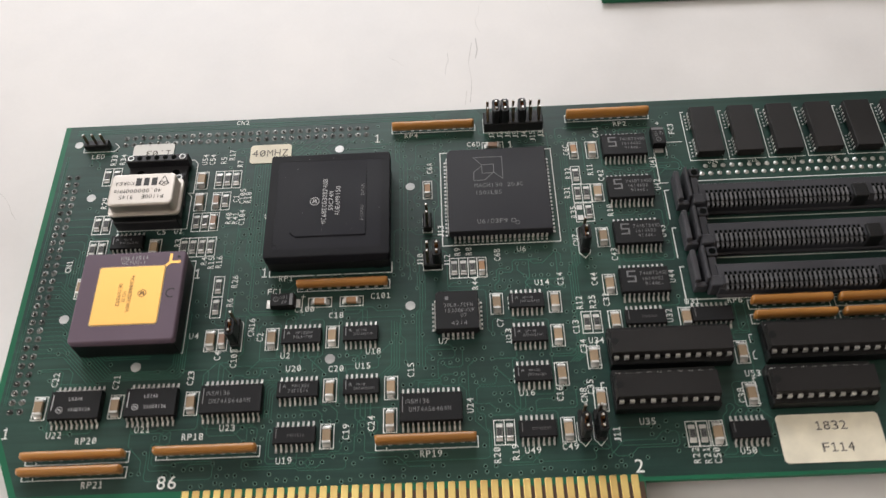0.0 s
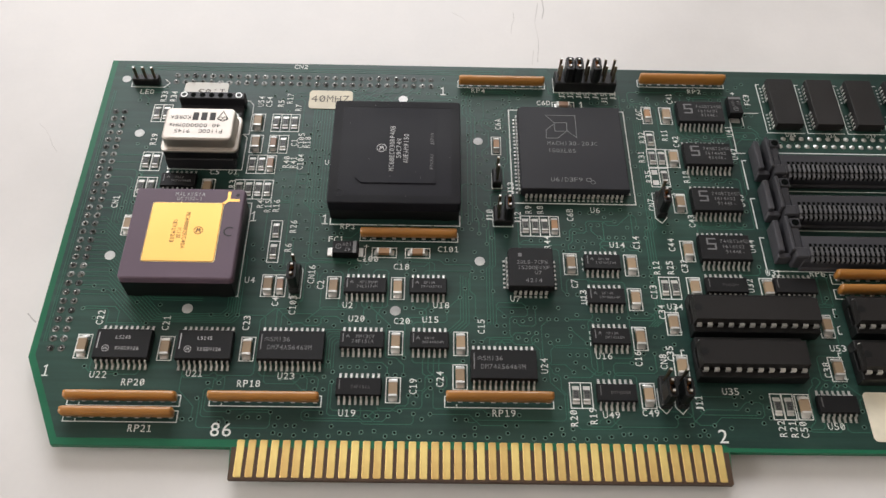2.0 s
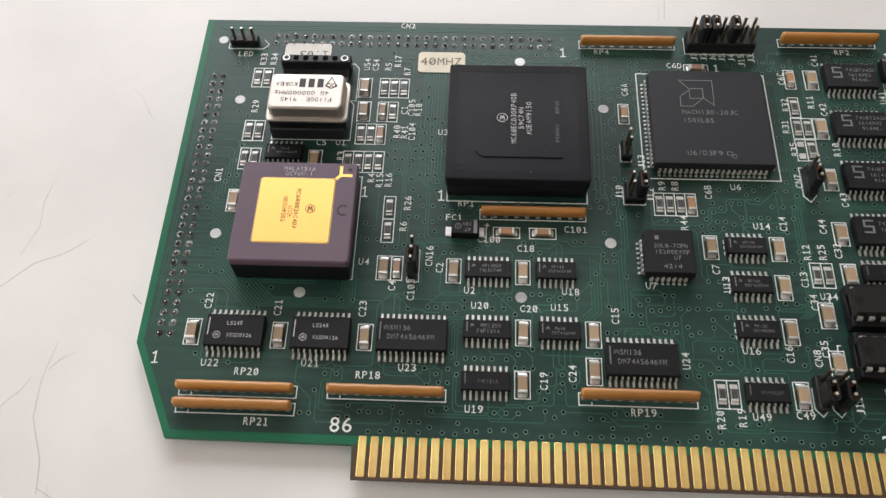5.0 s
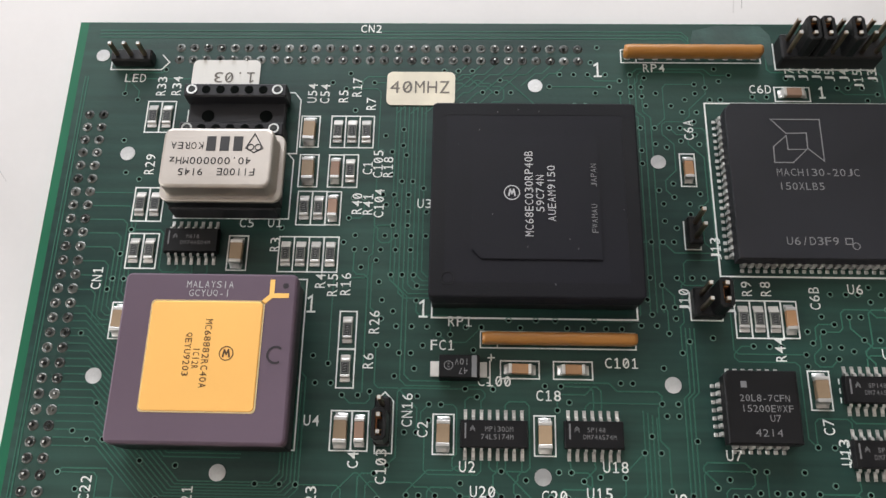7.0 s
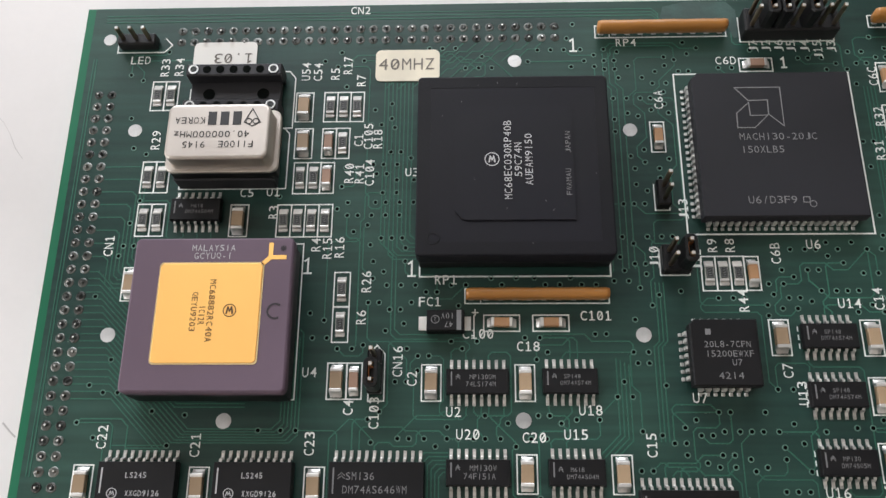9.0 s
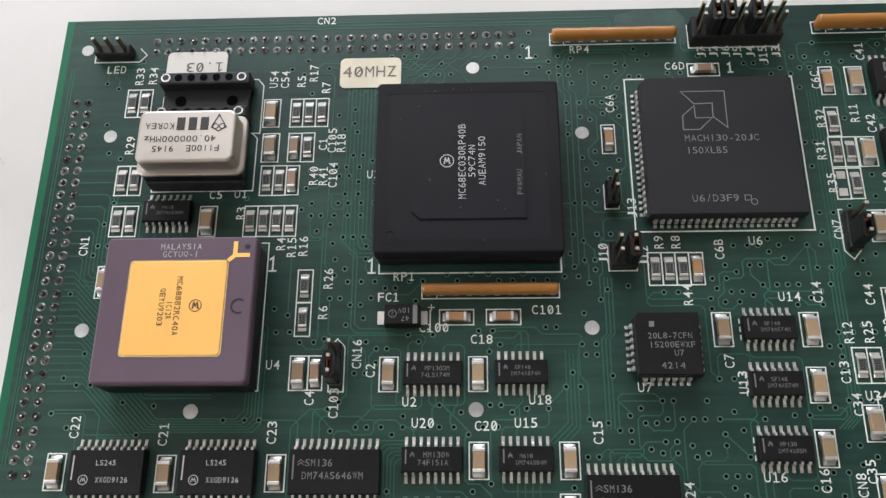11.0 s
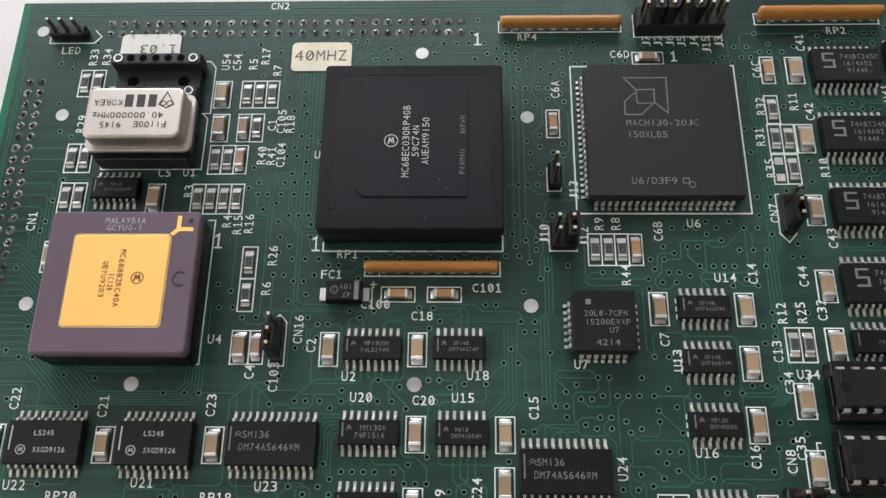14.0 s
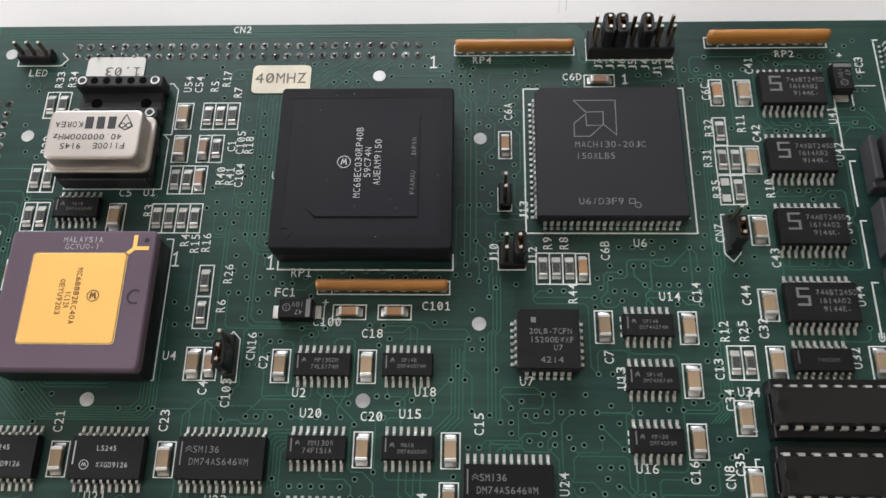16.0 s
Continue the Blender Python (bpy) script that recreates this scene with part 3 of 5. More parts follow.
# ---- square chips with leads on four sides ----
def j_lead_chip(x, y, half, per_side, top, label, draw, notch, mat):
    bm = bmesh.new()
    out = [(-half, -half), (half, -half), (half, half), (-half + notch, half), (-half, half - notch)]
    prism(bm, out, top * 0.45, top)
    bmesh.ops.bevel(bm, geom=[e for e in bm.edges if min(v.co.z for v in e.verts) > top - 0.1], offset=0.18, segments=1, affect="EDGES")
    box(bm, -half + 0.45, half - 0.45, -half + 0.45, half - 0.45, 0.3, top * 0.45)
    chip = part("square_chip", bm, mat, board, label, (x, y, 0))
    lead = shared("lead", sweep([(-0.5, top * 0.42), (0.28, top * 0.42), (0.36, 0.55), (0.15, 0.2), (-0.4, 0.2)], 0.6), TIN)
    for side in range(4):
        turn = Matrix.Rotation(radians(90 * side), 4, "Z")
        for i in range(per_side):
            p = turn @ Vector(((i - (per_side - 1) / 2) * 1.27, half - 0.05, 0))
            place("lead", lead, chip, "", p, 90 * side)
            q = turn @ Vector(((i - (per_side - 1) / 2) * 1.27, half + 0.75, 0))
            box(PADS, x + q.x - 0.32, x + q.x + 0.32, y + q.y - 0.32, y + q.y + 0.32, 0.018, 0.3, 0.08)
    bm = bmesh.new()
    draw(bm, top + 0.05)
    part("marking", bm, MARK_GREY, chip)
    keep(x - half - 1.9, x + half + 1.9, y - half - 1.9, y + half + 1.9)
    return chip


def draw_logic(bm, z):
    low = z - 0.04
    line(bm, [(-6.6, 11.1), (1.65, 11.1), (1.55, 3.2), (-0.95, 5.6), (-0.85, 8.5), (-4.3, 8.4)], 0.2, low, z, closed=True)
    line(bm, [(-4.3, 8.0), (-6.65, 5.85), (-6.75, 2.9), (-3.66, 2.9), (-1.1, 5.4), (-4.25, 5.35)], 0.2, low, z, closed=True)
    lettering(bm, "MACH130-20JC", 0.2, 1.1, z, 0, 1.35, 0.86)
    lettering(bm, "150XLB5", -2.8, -1.45, z, 0, 1.35, 0.82)
    lettering(bm, "U6/D3F9", -2.2, -11.2, z, 0, 1.4, 0.88)
    line(bm, [(3.1, -11.7), (4.2, -11.7), (4.2, -10.7), (3.1, -10.7)], 0.16, low, z, closed=True)
    ring(bm, 4.7, -12.0, 0.5, 0.64, low, z)


def draw_array(bm, z):
    box(bm, -3.1, -2.2, 2.9, 3.9, z - 0.04, z)
    lettering(bm, "20L8-7CFN", 0.35, 1.3, z, 0, 1.05, 0.82)
    lettering(bm, "15200EWXF", 0.6, -0.3, z, 0, 1.05, 0.85)
    lettering(bm, "U7", 1.7, -1.75, z, 0, 1.05, 0.86)
    lettering(bm, "4214", 0.5, -3.95, z, 0, 1.1, 0.97)


j_lead_chip(79.4, 82.4, 14.3, 21, 4.35, "large square black logic chip with grey lettering", draw_logic, 1.2, EPOXY_GREY)
silk_box(63.1, 95.9, 66.4, 99.0, 0.28)
j_lead_chip(66.4, 44.2, 5.6, 7, 4.2, "small square black logic chip with four rows of leads", draw_array, 0.8, EPOXY)


# ---- resistor networks ----
def resistor_network(x0, x1, y, pins=10, z0=1.1, z1=4.3, label="ochre resin-dipped resistor network standing on edge", frame_it=True, lift=0.0):
    bm = bmesh.new()
    n = 40
    side = [(-0.5, z0 + 0.1), (-0.84, z0 + 0.45), (-0.9, z1 - 0.6), (-0.66, z1 - 0.12), (0, z1), (0.66, z1 - 0.12), (0.9, z1 - 0.6), (0.84, z0 + 0.45), (0.5, z0 + 0.1)]
    loops = []
    for k in range(n + 1):
        u = k / n
        x = x0 + (x1 - x0) * u
        end = min(1.0, 0.85 + 1.3 * min(u, 1 - u) * (x1 - x0) / 2.0)
        wave = 0.022 * math.sin(x * 1.1 + y) + 0.012 * math.sin(x * 3.9)
        drip = 0.16 * math.cos(2 * math.pi * (x - (x0 + x1) / 2) / 2.54)
        loops.append([bm.verts.new((x, a * end + wave, (z - z1) * (0.75 + 0.25 * end) + z1 - (1 - end) * 0.5 - (drip if z < z0 + 0.3 else 0) + 0.4 * wave)) for a, z in side])
    bm.faces.new(loops[0]), bm.faces.new(loops[-1][::-1])
    for a, b in zip(loops, loops[1:]):
        for k in range(len(side)):
            j = (k + 1) % len(side)
            bm.faces.new((a[k], a[j], b[j], b[k]))
    for f in bm.faces:
        f.smooth = True
    net = part("resistor_network", bm, RESIN, board, label, (0, y, 0))
    pitch = 2.54
    start = (x0 + x1) / 2 - pitch * (pins - 1) / 2
    bm = bmesh.new()
    box(bm, -0.24, 0.24, -0.13, 0.13, -0.3, 1.6)
    box(bm, -0.5, 0.5, -0.5, 0.5, 0.02, 0.2, 0.1)
    leg = shared("lead", bm, DULL_TIN)
    for i in range(pins):
        place("lead", leg, net, "", (start + i * pitch, 0, 0))
    if frame_it:
        silk_box(x0 - 0.25, x1 + 0.35, y - 1.35 + lift, y + 1.35 + lift)
        silk_line((x0 + 2.5, y - 1.35 + lift), (x0 + 2.5, y - 0.6 + lift))
    keep(x0 - 0.5, x1 + 0.5, y - 1.5, y + 1.5)


resistor_network(-40.4, -15.5, 9.5), resistor_network(-40.4, -15.5, 5.65)
resistor_network(-8.2, 16.6, 9.7), resistor_network(45.5, 69.9, 10.3, z1=4.7, lift=-0.3)
resistor_network(23.6, 48.1, 54.75, z1=4.0, lift=0.35), resistor_network(49.0, 73.6, 108.4, z0=0.6, z1=3.6, lift=0.3), resistor_network(101.6, 126.2, 110.0, z0=0.6, z1=4.1, lift=0.2)
resistor_network(143.0, 163.6, 44.2, 8), resistor_network(165.6, 186.2, 44.2, 8)
resistor_network(142.9, 163.8, 39.9, 8), resistor_network(165.8, 186.4, 39.9, 8)


# ---- tantalum capacitors ----
def tantalum(x, y, rz):
    bm = bmesh.new()
    box(bm, -3.3, 3.3, -1.95, 1.95, 0.35, 2.8, 0.14, taper=0.12)
    ob = part("tantalum_capacitor", bm, EPOXY, board, "black tantalum capacitor with a pale polarity stripe", (x, y, 0), rz)
    for s in (1, -1):
        bm = bmesh.new()
        reach = 0.95 if s < 0 else 0.7
        box(bm, s * 3.75 - reach, s * 3.75 + reach, -1.25, 1.25, 0.03, 0.4, 0.1)
        part("terminal", bm, TIN, ob)
    bm = bmesh.new()
    box(bm, 1.95, 2.75, -1.75, 1.75, 2.8, 2.86)
    lettering(bm, "47", 0.6, -0.8, 2.86, 180, 1.0, 0.8)
    lettering(bm, "10V", 0.4, 0.7, 2.86, 180, 1.0, 0.8)
    ring(bm, -1.7, 0.1, 0.62, 0.75, 2.8, 2.86)
    lettering(bm, "2", -1.7, 0.1, 2.86, 180, 0.7)
    part("marking", bm, MARK_GREY, ob)
    w, h = (4.8, 2.1) if not rz % 180 else (2.1, 4.8)
    keep(x - w, x + w, y - h, y + h)


tantalum(20.0, 50.1, 0)
tantalum(127.7, 100.2, 90)
silk_line((24.4, 48.0), (24.9, 48.0), (24.9, 51.6))
silk_line((129.9, 94.6), (129.9, 99.4), (135.0, 99.4))


# ---- pin headers with their jumper caps ----
bm = bmesh.new()
box(bm, -0.36, 0.36, -0.36, 0.36, -1.0, 8.5, 0.12)
PIN = shared("pin", bm, DARK_PIN)
bm = bmesh.new()
box(bm, -0.26, 0.26, -0.26, 0.26, 8.5, 8.62)
TIP = shared("pin_tip", bm, TIN)


def header(name, spots, label, tall=8.5, base=2.5):
    bm = bmesh.new()
    xs, ys = [s[0] for s in spots], [s[1] for s in spots]
    box(bm, min(xs) - 1.26, max(xs) + 1.26, min(ys) - 1.24, max(ys) + 1.24, 0.05, base, 0.3)
    ob = part(name, bm, PLASTIC, board, label)
    for x, y in spots:
        pin = place("pin", PIN, ob, "", (x, y, tall - 8.5), random.uniform(-3, 3))
        place("pin_tip", TIP, ob, "", (x, y, tall - 8.5))
        keep(x - 1.4, x + 1.4, y - 1.4, y + 1.4)
    return ob


def jumper(x, y, along_y=True, z=2.55, tall=5.2, label="small black jumper cap pushed on two header pins"):
    """An eight-sided cap, open at its top, where the two pins and their contacts show."""
    a, b = 1.17, 2.45
    outer, inner = rounded(-a, a, -b, b, 0.55, 1), rounded(-0.55, 0.55, -1.75, 1.75, 0.2, 1)
    top = z + tall
    bm = bmesh.new()
    loops = [[bm.verts.new((p * k, q * k, h)) for p, q in out] for out, k, h in
             ((outer, 0.97, z), (outer, 1.0, z + 0.3), (outer, 1.0, top - 0.2), (outer, 0.93, top), (inner, 1.0, top), (inner, 0.95, top - 1.5))]
    bm.faces.new(loops[0][::-1]), bm.faces.new(loops[-1])
    for p, q in zip(loops, loops[1:]):
        for k in range(8):
            n = (k + 1) % 8
            bm.faces.new((p[k], p[n], q[n], q[k]))
    cap = tagged(finish("jumper_cap", bm, PLASTIC, at=(x, y, 0)), label, "jumper", "jumper caps")
    for s in (-1, 1):
        bm = bmesh.new()
        box(bm, -0.42, 0.42, s * 1.27 - 0.42, s * 1.27 - 0.3, top - 1.6, top - 0.25, 0.04)
        box(bm, -0.42, 0.42, s * 1.27 + 0.3, s * 1.27 + 0.42, top - 1.6, top - 0.35, 0.04)
        if s > 0:
            box(bm, -0.42, -0.3, -0.9, 1.0, top - 1.4, top - 0.5, 0.04)
        part("spring_contact", bm, COPPER, cap, "coppery spring contact")
    return cap


header("pin_header", [(77.8 + 2.54 * i, y) for i in range(7) for y in (107.4, 109.94)], "double row of tall dark header pins on a black base", 9.8, 3.8)
for i in (1, 2, 4):
    jumper(77.8 + 2.54 * i, 108.67, True, 3.85, 5.6)
silk_line((76.5, 111.5), (76.5, 106.0), (94.35, 106.0), (94.35, 107.0))
for i in range(1, 7):
    silk_line((76.53 + 2.54 * i, 106.0), (76.53 + 2.54 * i, 107.0))
bm = bmesh.new()
prism(bm, [(61.5, 111.2), (66.0, 110.3), (72.4, 110.3), (74.4, 109.4), (75.4, 106.8), (76.2, 107.0), (76.3, 113.2), (74.6, 115.2), (66.4, 115.3), (62.2, 114.2)], 0.08, 0.1)
part("flux_residue", bm, FLUX, board, "milky dried flux stain")
header("pin_header", [(-43.4 + 2.54 * i, 107.1) for i in range(3)], "single row of three dark header pins", 6.2)
silk_line((-45.3, 107.2), (-45.3, 105.4), (-35.9, 105.4), (-34.5, 107.0), (-36.0, 108.6))
header("pin_header", [(59.0, 60.1), (59.0, 62.64), (61.54, 60.1), (61.54, 62.64)], "black header block with two pairs of pins")
jumper(61.54, 61.37)
silk_line((57.7, 63.6), (57.7, 58.8), (62.8, 58.8), (62.8, 60.4))
silk_line((60.27, 58.8), (60.27, 60.0))
header("pin_header", [(59.0, 72.5), (59.0, 75.04)], "black header with two bare pins")
silk_line((57.7, 76.2), (57.7, 71.1), (60.3, 71.1), (60.3, 72.6))
header("pin_header", [(8.1, 38.9), (8.1, 41.44), (8.1, 43.98)], "black header with three pins and a jumper")
jumper(8.1, 40.2)
silk_line((6.8, 44.8), (8.2, 46.3), (9.6, 44.8), (9.6, 36.7), (6.9, 36.7), (6.9, 38.4))
header("pin_header", [(102.1, 63.2), (102.1, 65.74), (102.1, 68.28)], "black header with three pins and a jumper")
jumper(102.1, 64.47)
silk_line((101.4, 70.4), (100.6, 70.4), (100.6, 62.3), (102.1, 60.6), (103.6, 62.3), (103.6, 64.4))
for x in (96.1, 99.9):
    header("pin_header", [(x, 10.0), (x, 12.54), (x, 15.08)], "black header with three pins and a jumper")
    jumper(x, 11.27)
    silk_line((x - 1.5, 14.0), (x - 1.5, 9.4), (x, 7.7), (x + 1.5, 9.4), (x + 1.5, 12.0))


# ---- sockets of the board ----
def pga_socket(x, y, half, top, label):
    bm = bmesh.new()
    box(bm, -half, half, -half, half, 0.3, top, 0.12)
    for k in (-1, 1):
        box(bm, k * half * 0.8 - 1, k * half * 0.8 + 1, -half - 0.02, half + 0.02, 0.05, 0.6)
    ob = part("chip_socket", bm, PLASTIC, board, label, (x, y, 0))
    keep(x - half - 0.4, x + half + 0.4, y - half - 0.4, y + half + 0.4)
    return ob


pga_socket(-19.3, 49.8, 13.2, 6.7, "low black socket under the ceramic chip")
pga_socket(32.0, 77.0, 16.7, 4.72, "black pin-grid socket under the processor")
silk_line((-7.1, 65.0), (-5.7, 65.0), (-5.7, 36.9), (-7.1, 36.9))
silk_line((-32.8, 62.5), (-32.8, 37.4))
silk_line((15.3, 62.0), (15.3, 58.7), (49.0, 58.7), (49.0, 62.0), width=0.28)
silk_text("U3", 13.6, 79.0)

# oscillator socket: an open frame, its upper half left empty
bm = bmesh.new()
box(bm, -29.0, -11.6, 76.5, 97.5, 0.4, 1.9, 0.2)
socket = part("oscillator_socket", bm, SOCKET_GREY, board, "black two-row socket with turned pins, half of it empty")
for y in (98.6, 90.95, 84.0, 77.0):
    bm = bmesh.new()
    box(bm, -29.4, -11.1, y - 1.28, y + 1.28, 0.4, 4.6, 0.25)
    part("socket_strip", bm, SOCKET_GREY, socket)
for y in (98.6, 90.95):
    bm = bmesh.new()
    for i in range(1, 6):
        disc(bm, -27.95 + 2.54 * i, y, 0.78, 4.601, 4.68, 14)
    part("empty_hole", bm, HOLE, socket)
    for i in (0, 6):
        bm = bmesh.new()
        ring(bm, -27.95 + 2.54 * i, y, 0.66, 0.95, 4.5, 4.8, 18)
        pin = part("turned_pin", bm, DULL_TIN, socket)
        bm = bmesh.new()
        disc(bm, -27.95 + 2.54 * i, y, 0.66, 4.5, 4.68, 14)
        disc(bm, -27.95 + 2.54 * i, y, 0.26, 4.5, 4.76, 10)
        part("contact_core", bm, BORE_DARK, pin)
bm = bmesh.new()
for x in (-25.4, -15.0):
    disc(bm, x, 94.8, 1.15, 1.9, 1.98, 18)
part("round_hole", bm, HOLE, socket)
keep(-30, -10.5, 75.5, 100.5)
silk_line((-29.7, 97.0), (-29.7, 94.0))
silk_line((-11.5, 100.7), (-10.6, 100.7), (-9.4, 99.2), (-9.4, 88.4), (-11.2, 88.4))
silk_line((-10.9, 88.4), (-9.8, 87.2), (-9.8, 75.9), (-29.8, 75.9), (-29.8, 79.5))


# ---- memory sockets along the board ----
def memory_socket(y):
    """y is the front of the socket's foot; its back slopes down behind the contacts."""
    bm = bmesh.new()
    side = [(y - 0.5, 0.2), (y - 0.5, 1.1), (y, 1.4), (y, 4.1), (y + 1.1, 5.4), (y + 4.6, 5.5), (y + 6.7, 5.45), (y + 7.0, 5.1), (y + 7.0, 0.2)]
    near, far = [bm.verts.new((135.0, *p)) for p in side], [bm.verts.new((256, *p)) for p in side]
    bm.faces.new(near), bm.faces.new(far[::-1])
    for k in range(len(side)):
        n = (k + 1) % len(side)
        bm.faces.new((near[k], near[n], far[n], far[k]))
    ob = part("memory_socket", bm, PLASTIC_GREY, board, "long dark grey empty memory module socket with latches")
    bm = bmesh.new()
    box(bm, 129.1, 130.6, y + 2.6, y + 12.0, 0.2, 5.0, 0.25)
    box(bm, 129.1, 132.4, y + 1.4, y + 2.9, 0.2, 3.6, 0.2)
    part("latch", bm, LATCH_GREY, ob, "near-black plastic end latch")
    bm = bmesh.new()
    box(bm, 131.8, 132.7, y + 2.2, y + 12.4, 0.2, 6.4, 0.2)
    box(bm, 133.3, 136.2, y + 9.6, y + 12.6, 0.2, 5.2, 0.3)
    box(bm, 133.3, 135.5, y + 3.2, y + 9.7, 0.2, 4.9, 0.25)
    box(bm, 132.7, 136.1, y + 0.4, y + 3.5, 0.2, 5.6, 0.3)
    part("guide_post", bm, PLASTIC_GREY, ob)
    bm = bmesh.new()
    disc(bm, 134.8, y + 11.1, 0.95, 5.2, 5.27, 16)
    part("post_hole", bm, HOLE, ob)
    tooth, gap = bmesh.new(), bmesh.new()
    box(tooth, -0.25, 0.25, 0.9, 3.4, 5.3, 5.85, 0.08)
    box(tooth, -0.27, 0.27, -0.5, 1.0, 3.9, 5.2, 0.1)
    rib = shared("contact_rib", tooth, RIB_GREY)
    box(gap, -0.33, 0.33, 3.6, 4.4, 5.4, 5.6)
    box(gap, 0.34, 0.93, 0.9, 1.9, 5.2, 5.55)
    box(gap, 0.34, 0.93, 2.4, 3.4, 5.4, 5.58)
    box(gap, 0.34, 0.93, -0.06, 0.8, 3.6, 4.9)
    slot = shared("contact_slot", gap, HOLE)
    bm = bmesh.new()
    box(bm, 176.6, 180.6, y - 0.1, y + 4.4, 1.0, 6.3, 0.25)
    part("key_block", bm, PLASTIC, ob, "raised black key between the contacts")
    for i in range(93):
        x = 136.9 + 1.27 * i
        if 176 < x < 181.4:
            continue
        place("contact_rib", rib, ob, "", (x, y, 0))
        place("contact_slot", slot, ob, "", (x, y, 0))
    keep(127, 258, y - 0.5, y + 12)


for y in (73.1, 59.8, 46.9):
    memory_socket(y)
silk_line((136.5, 84.9), (258, 84.9), width=0.3)
for y in (71.7, 58.9):
    silk_line((131.0, y), (258, y), width=0.2)
for y0, y1 in ((72.0, 82.0), (59.3, 69.1), (45.6, 56.5)):
    silk_line((128.2, y1), (127.0, y1), (127.0, y0), width=0.28)
silk_line((129.0, 46.4), (258, 46.4), width=0.26)
silk_line((126.2, 98.0), (126.2, 84.6), (128.6, 84.6), width=0.22)
bm = bmesh.new()
for i in range(38):
    disc(bm, 140.2 + 2.54 * i, 90.05, 0.72, 0.018, 0.2, 10, dome=0.35)
    disc(bm, 138.7 + 2.54 * i, 87.3, 0.72, 0.018, 0.2, 10, dome=0.35)
tagged(part("solder_point_pattern", bm, DULL_TIN, board, "double row of bright solder points"), kind="stuff")


# ---- memory chips ----
jl = shared("lead", sweep([(-0.3, 1.6), (0.26, 1.6), (0.32, 0.5), (0.1, 0.25)], 0.45), TIN)
for i in range(9):
    x = 141.9 + 11.45 * i
    bm = bmesh.new()
    box(bm, -3.85, 3.85, -8.6, 8.6, 1.5, 3.4, 0.1, taper=0.12)
    box(bm, -3.5, 3.5, -8.4, 8.4, 0.4, 1.5, 0.1)
    chip = part("memory_chip", bm, EPOXY_DIP, board, "oblong black memory chip with folded leads", (x, 101.3, 0))
    for k in (-6, -5, -4, -3, -2, 2, 3, 4, 5, 6):
        place("lead", jl, chip, "", (-3.7, k * 1.27, 0), 90)
        place("lead", jl, chip, "", (3.7, k * 1.27, 0), -90)
        box(PADS, x - 4.85, x - 4.35, 101.3 + k * 1.27 - 0.27, 101.3 + k * 1.27 + 0.27, 0.018, 0.25, 0.06)
    silk_line((x - 4.6, 110.6), (x - 5.6, 110.6), (x - 5.6, 92.2), (x + 5.0, 92.2))
keep(134, 258, 91, 113)

# ---- dual-row sockets with their logic chips ----
def dip_socket(x, y, pins):
    long = pins / 2 * 1.27
    bm = bmesh.new()
    for s in (-1, 1):
        box(bm, -long, long, s * 3.81 - 1.3, s * 3.81 + 1.3, 0.3, 3.9, 0.15)
    for e in (-long + 0.8, 0, long - 0.8):
        box(bm, e - 0.8, e + 0.8, -2.6, 2.6, 0.3, 2.6, 0.1)
    ob = part("chip_socket", bm, PLASTIC, board, "black dual-row chip socket", (x, y, 0))
    keep(x - long - 1, x + long + 1, y - 5.4, y + 5.4)
    silk_line((x - long - 1.6, y + 3.4), (x - long - 2.4, y + 3.4), (x - long - 2.4, y + 1.2), (x - long - 1.7, y + 1.2))
    silk_line((x - long - 1.6, y - 3.4), (x - long - 2.4, y - 3.4), (x - long - 2.4, y - 1.6), (x - long - 1.7, y - 1.2))
    return ob


def dip_chip(x, y, pins):
    long = pins / 2 * 1.27 - 0.1
    bm = bmesh.new()
    box(bm, -long, long, -3.25, 3.25, 5.0, 6.6, 0.06, taper=0.22)
    low = bmesh.new()
    box(low, -long, long, -3.25, 3.25, -5.0, -3.7, 0.06, taper=-0.0)
    merge(bm, low, Matrix.Diagonal((1, 1, -1, 1)))
    chip = tagged(finish("logic_chip", bm, EPOXY_DIP, at=(x, y, 0)), "long brown-black logic chip plugged into a socket", "chip", "socketed logic chips")
    leg = shared("lead", sweep([(-0.3, 4.9), (0.5, 4.9), (0.62, 4.6), (0.6, 3.5)], 1.15), TIN)
    for i in range(pins // 2):
        lx = (i - (pins / 2 - 1) / 2) * 2.54
        place("lead", leg, chip, "", (lx, 3.2, 0))
        place("lead", leg, chip, "", (lx, -3.2, 0), 180)
    bm = bmesh.new()
    disc(bm, -long + 0.9, 0, 1.0, 6.6, 6.66, 16)
    part("index_mark", bm, EPOXY, chip)
    return chip


for x, y, pins in ((119.6, 32.1, 24), (116.8, 20.5, 20), (158.7, 32.2, 24), (154.6, 20.3, 20)):
    dip_socket(x, y, pins)
    dip_chip(x, y, pins)

# ---- gold-lidded ceramic coprocessor ----
def double_peak(bm, x, y, z0, z1):
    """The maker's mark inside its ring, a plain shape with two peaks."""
    half = [(0.0, -0.4), (0.24, 0.12), (0.36, -0.6), (0.66, -0.6), (0.4, 0.68), (0.2, 0.68), (0.0, 0.14)]
    out = half + [(-p, q) for p, q in half[-2:0:-1]]
    prism(bm, [(x + p, y + q) for p, q in out], z0, z1)


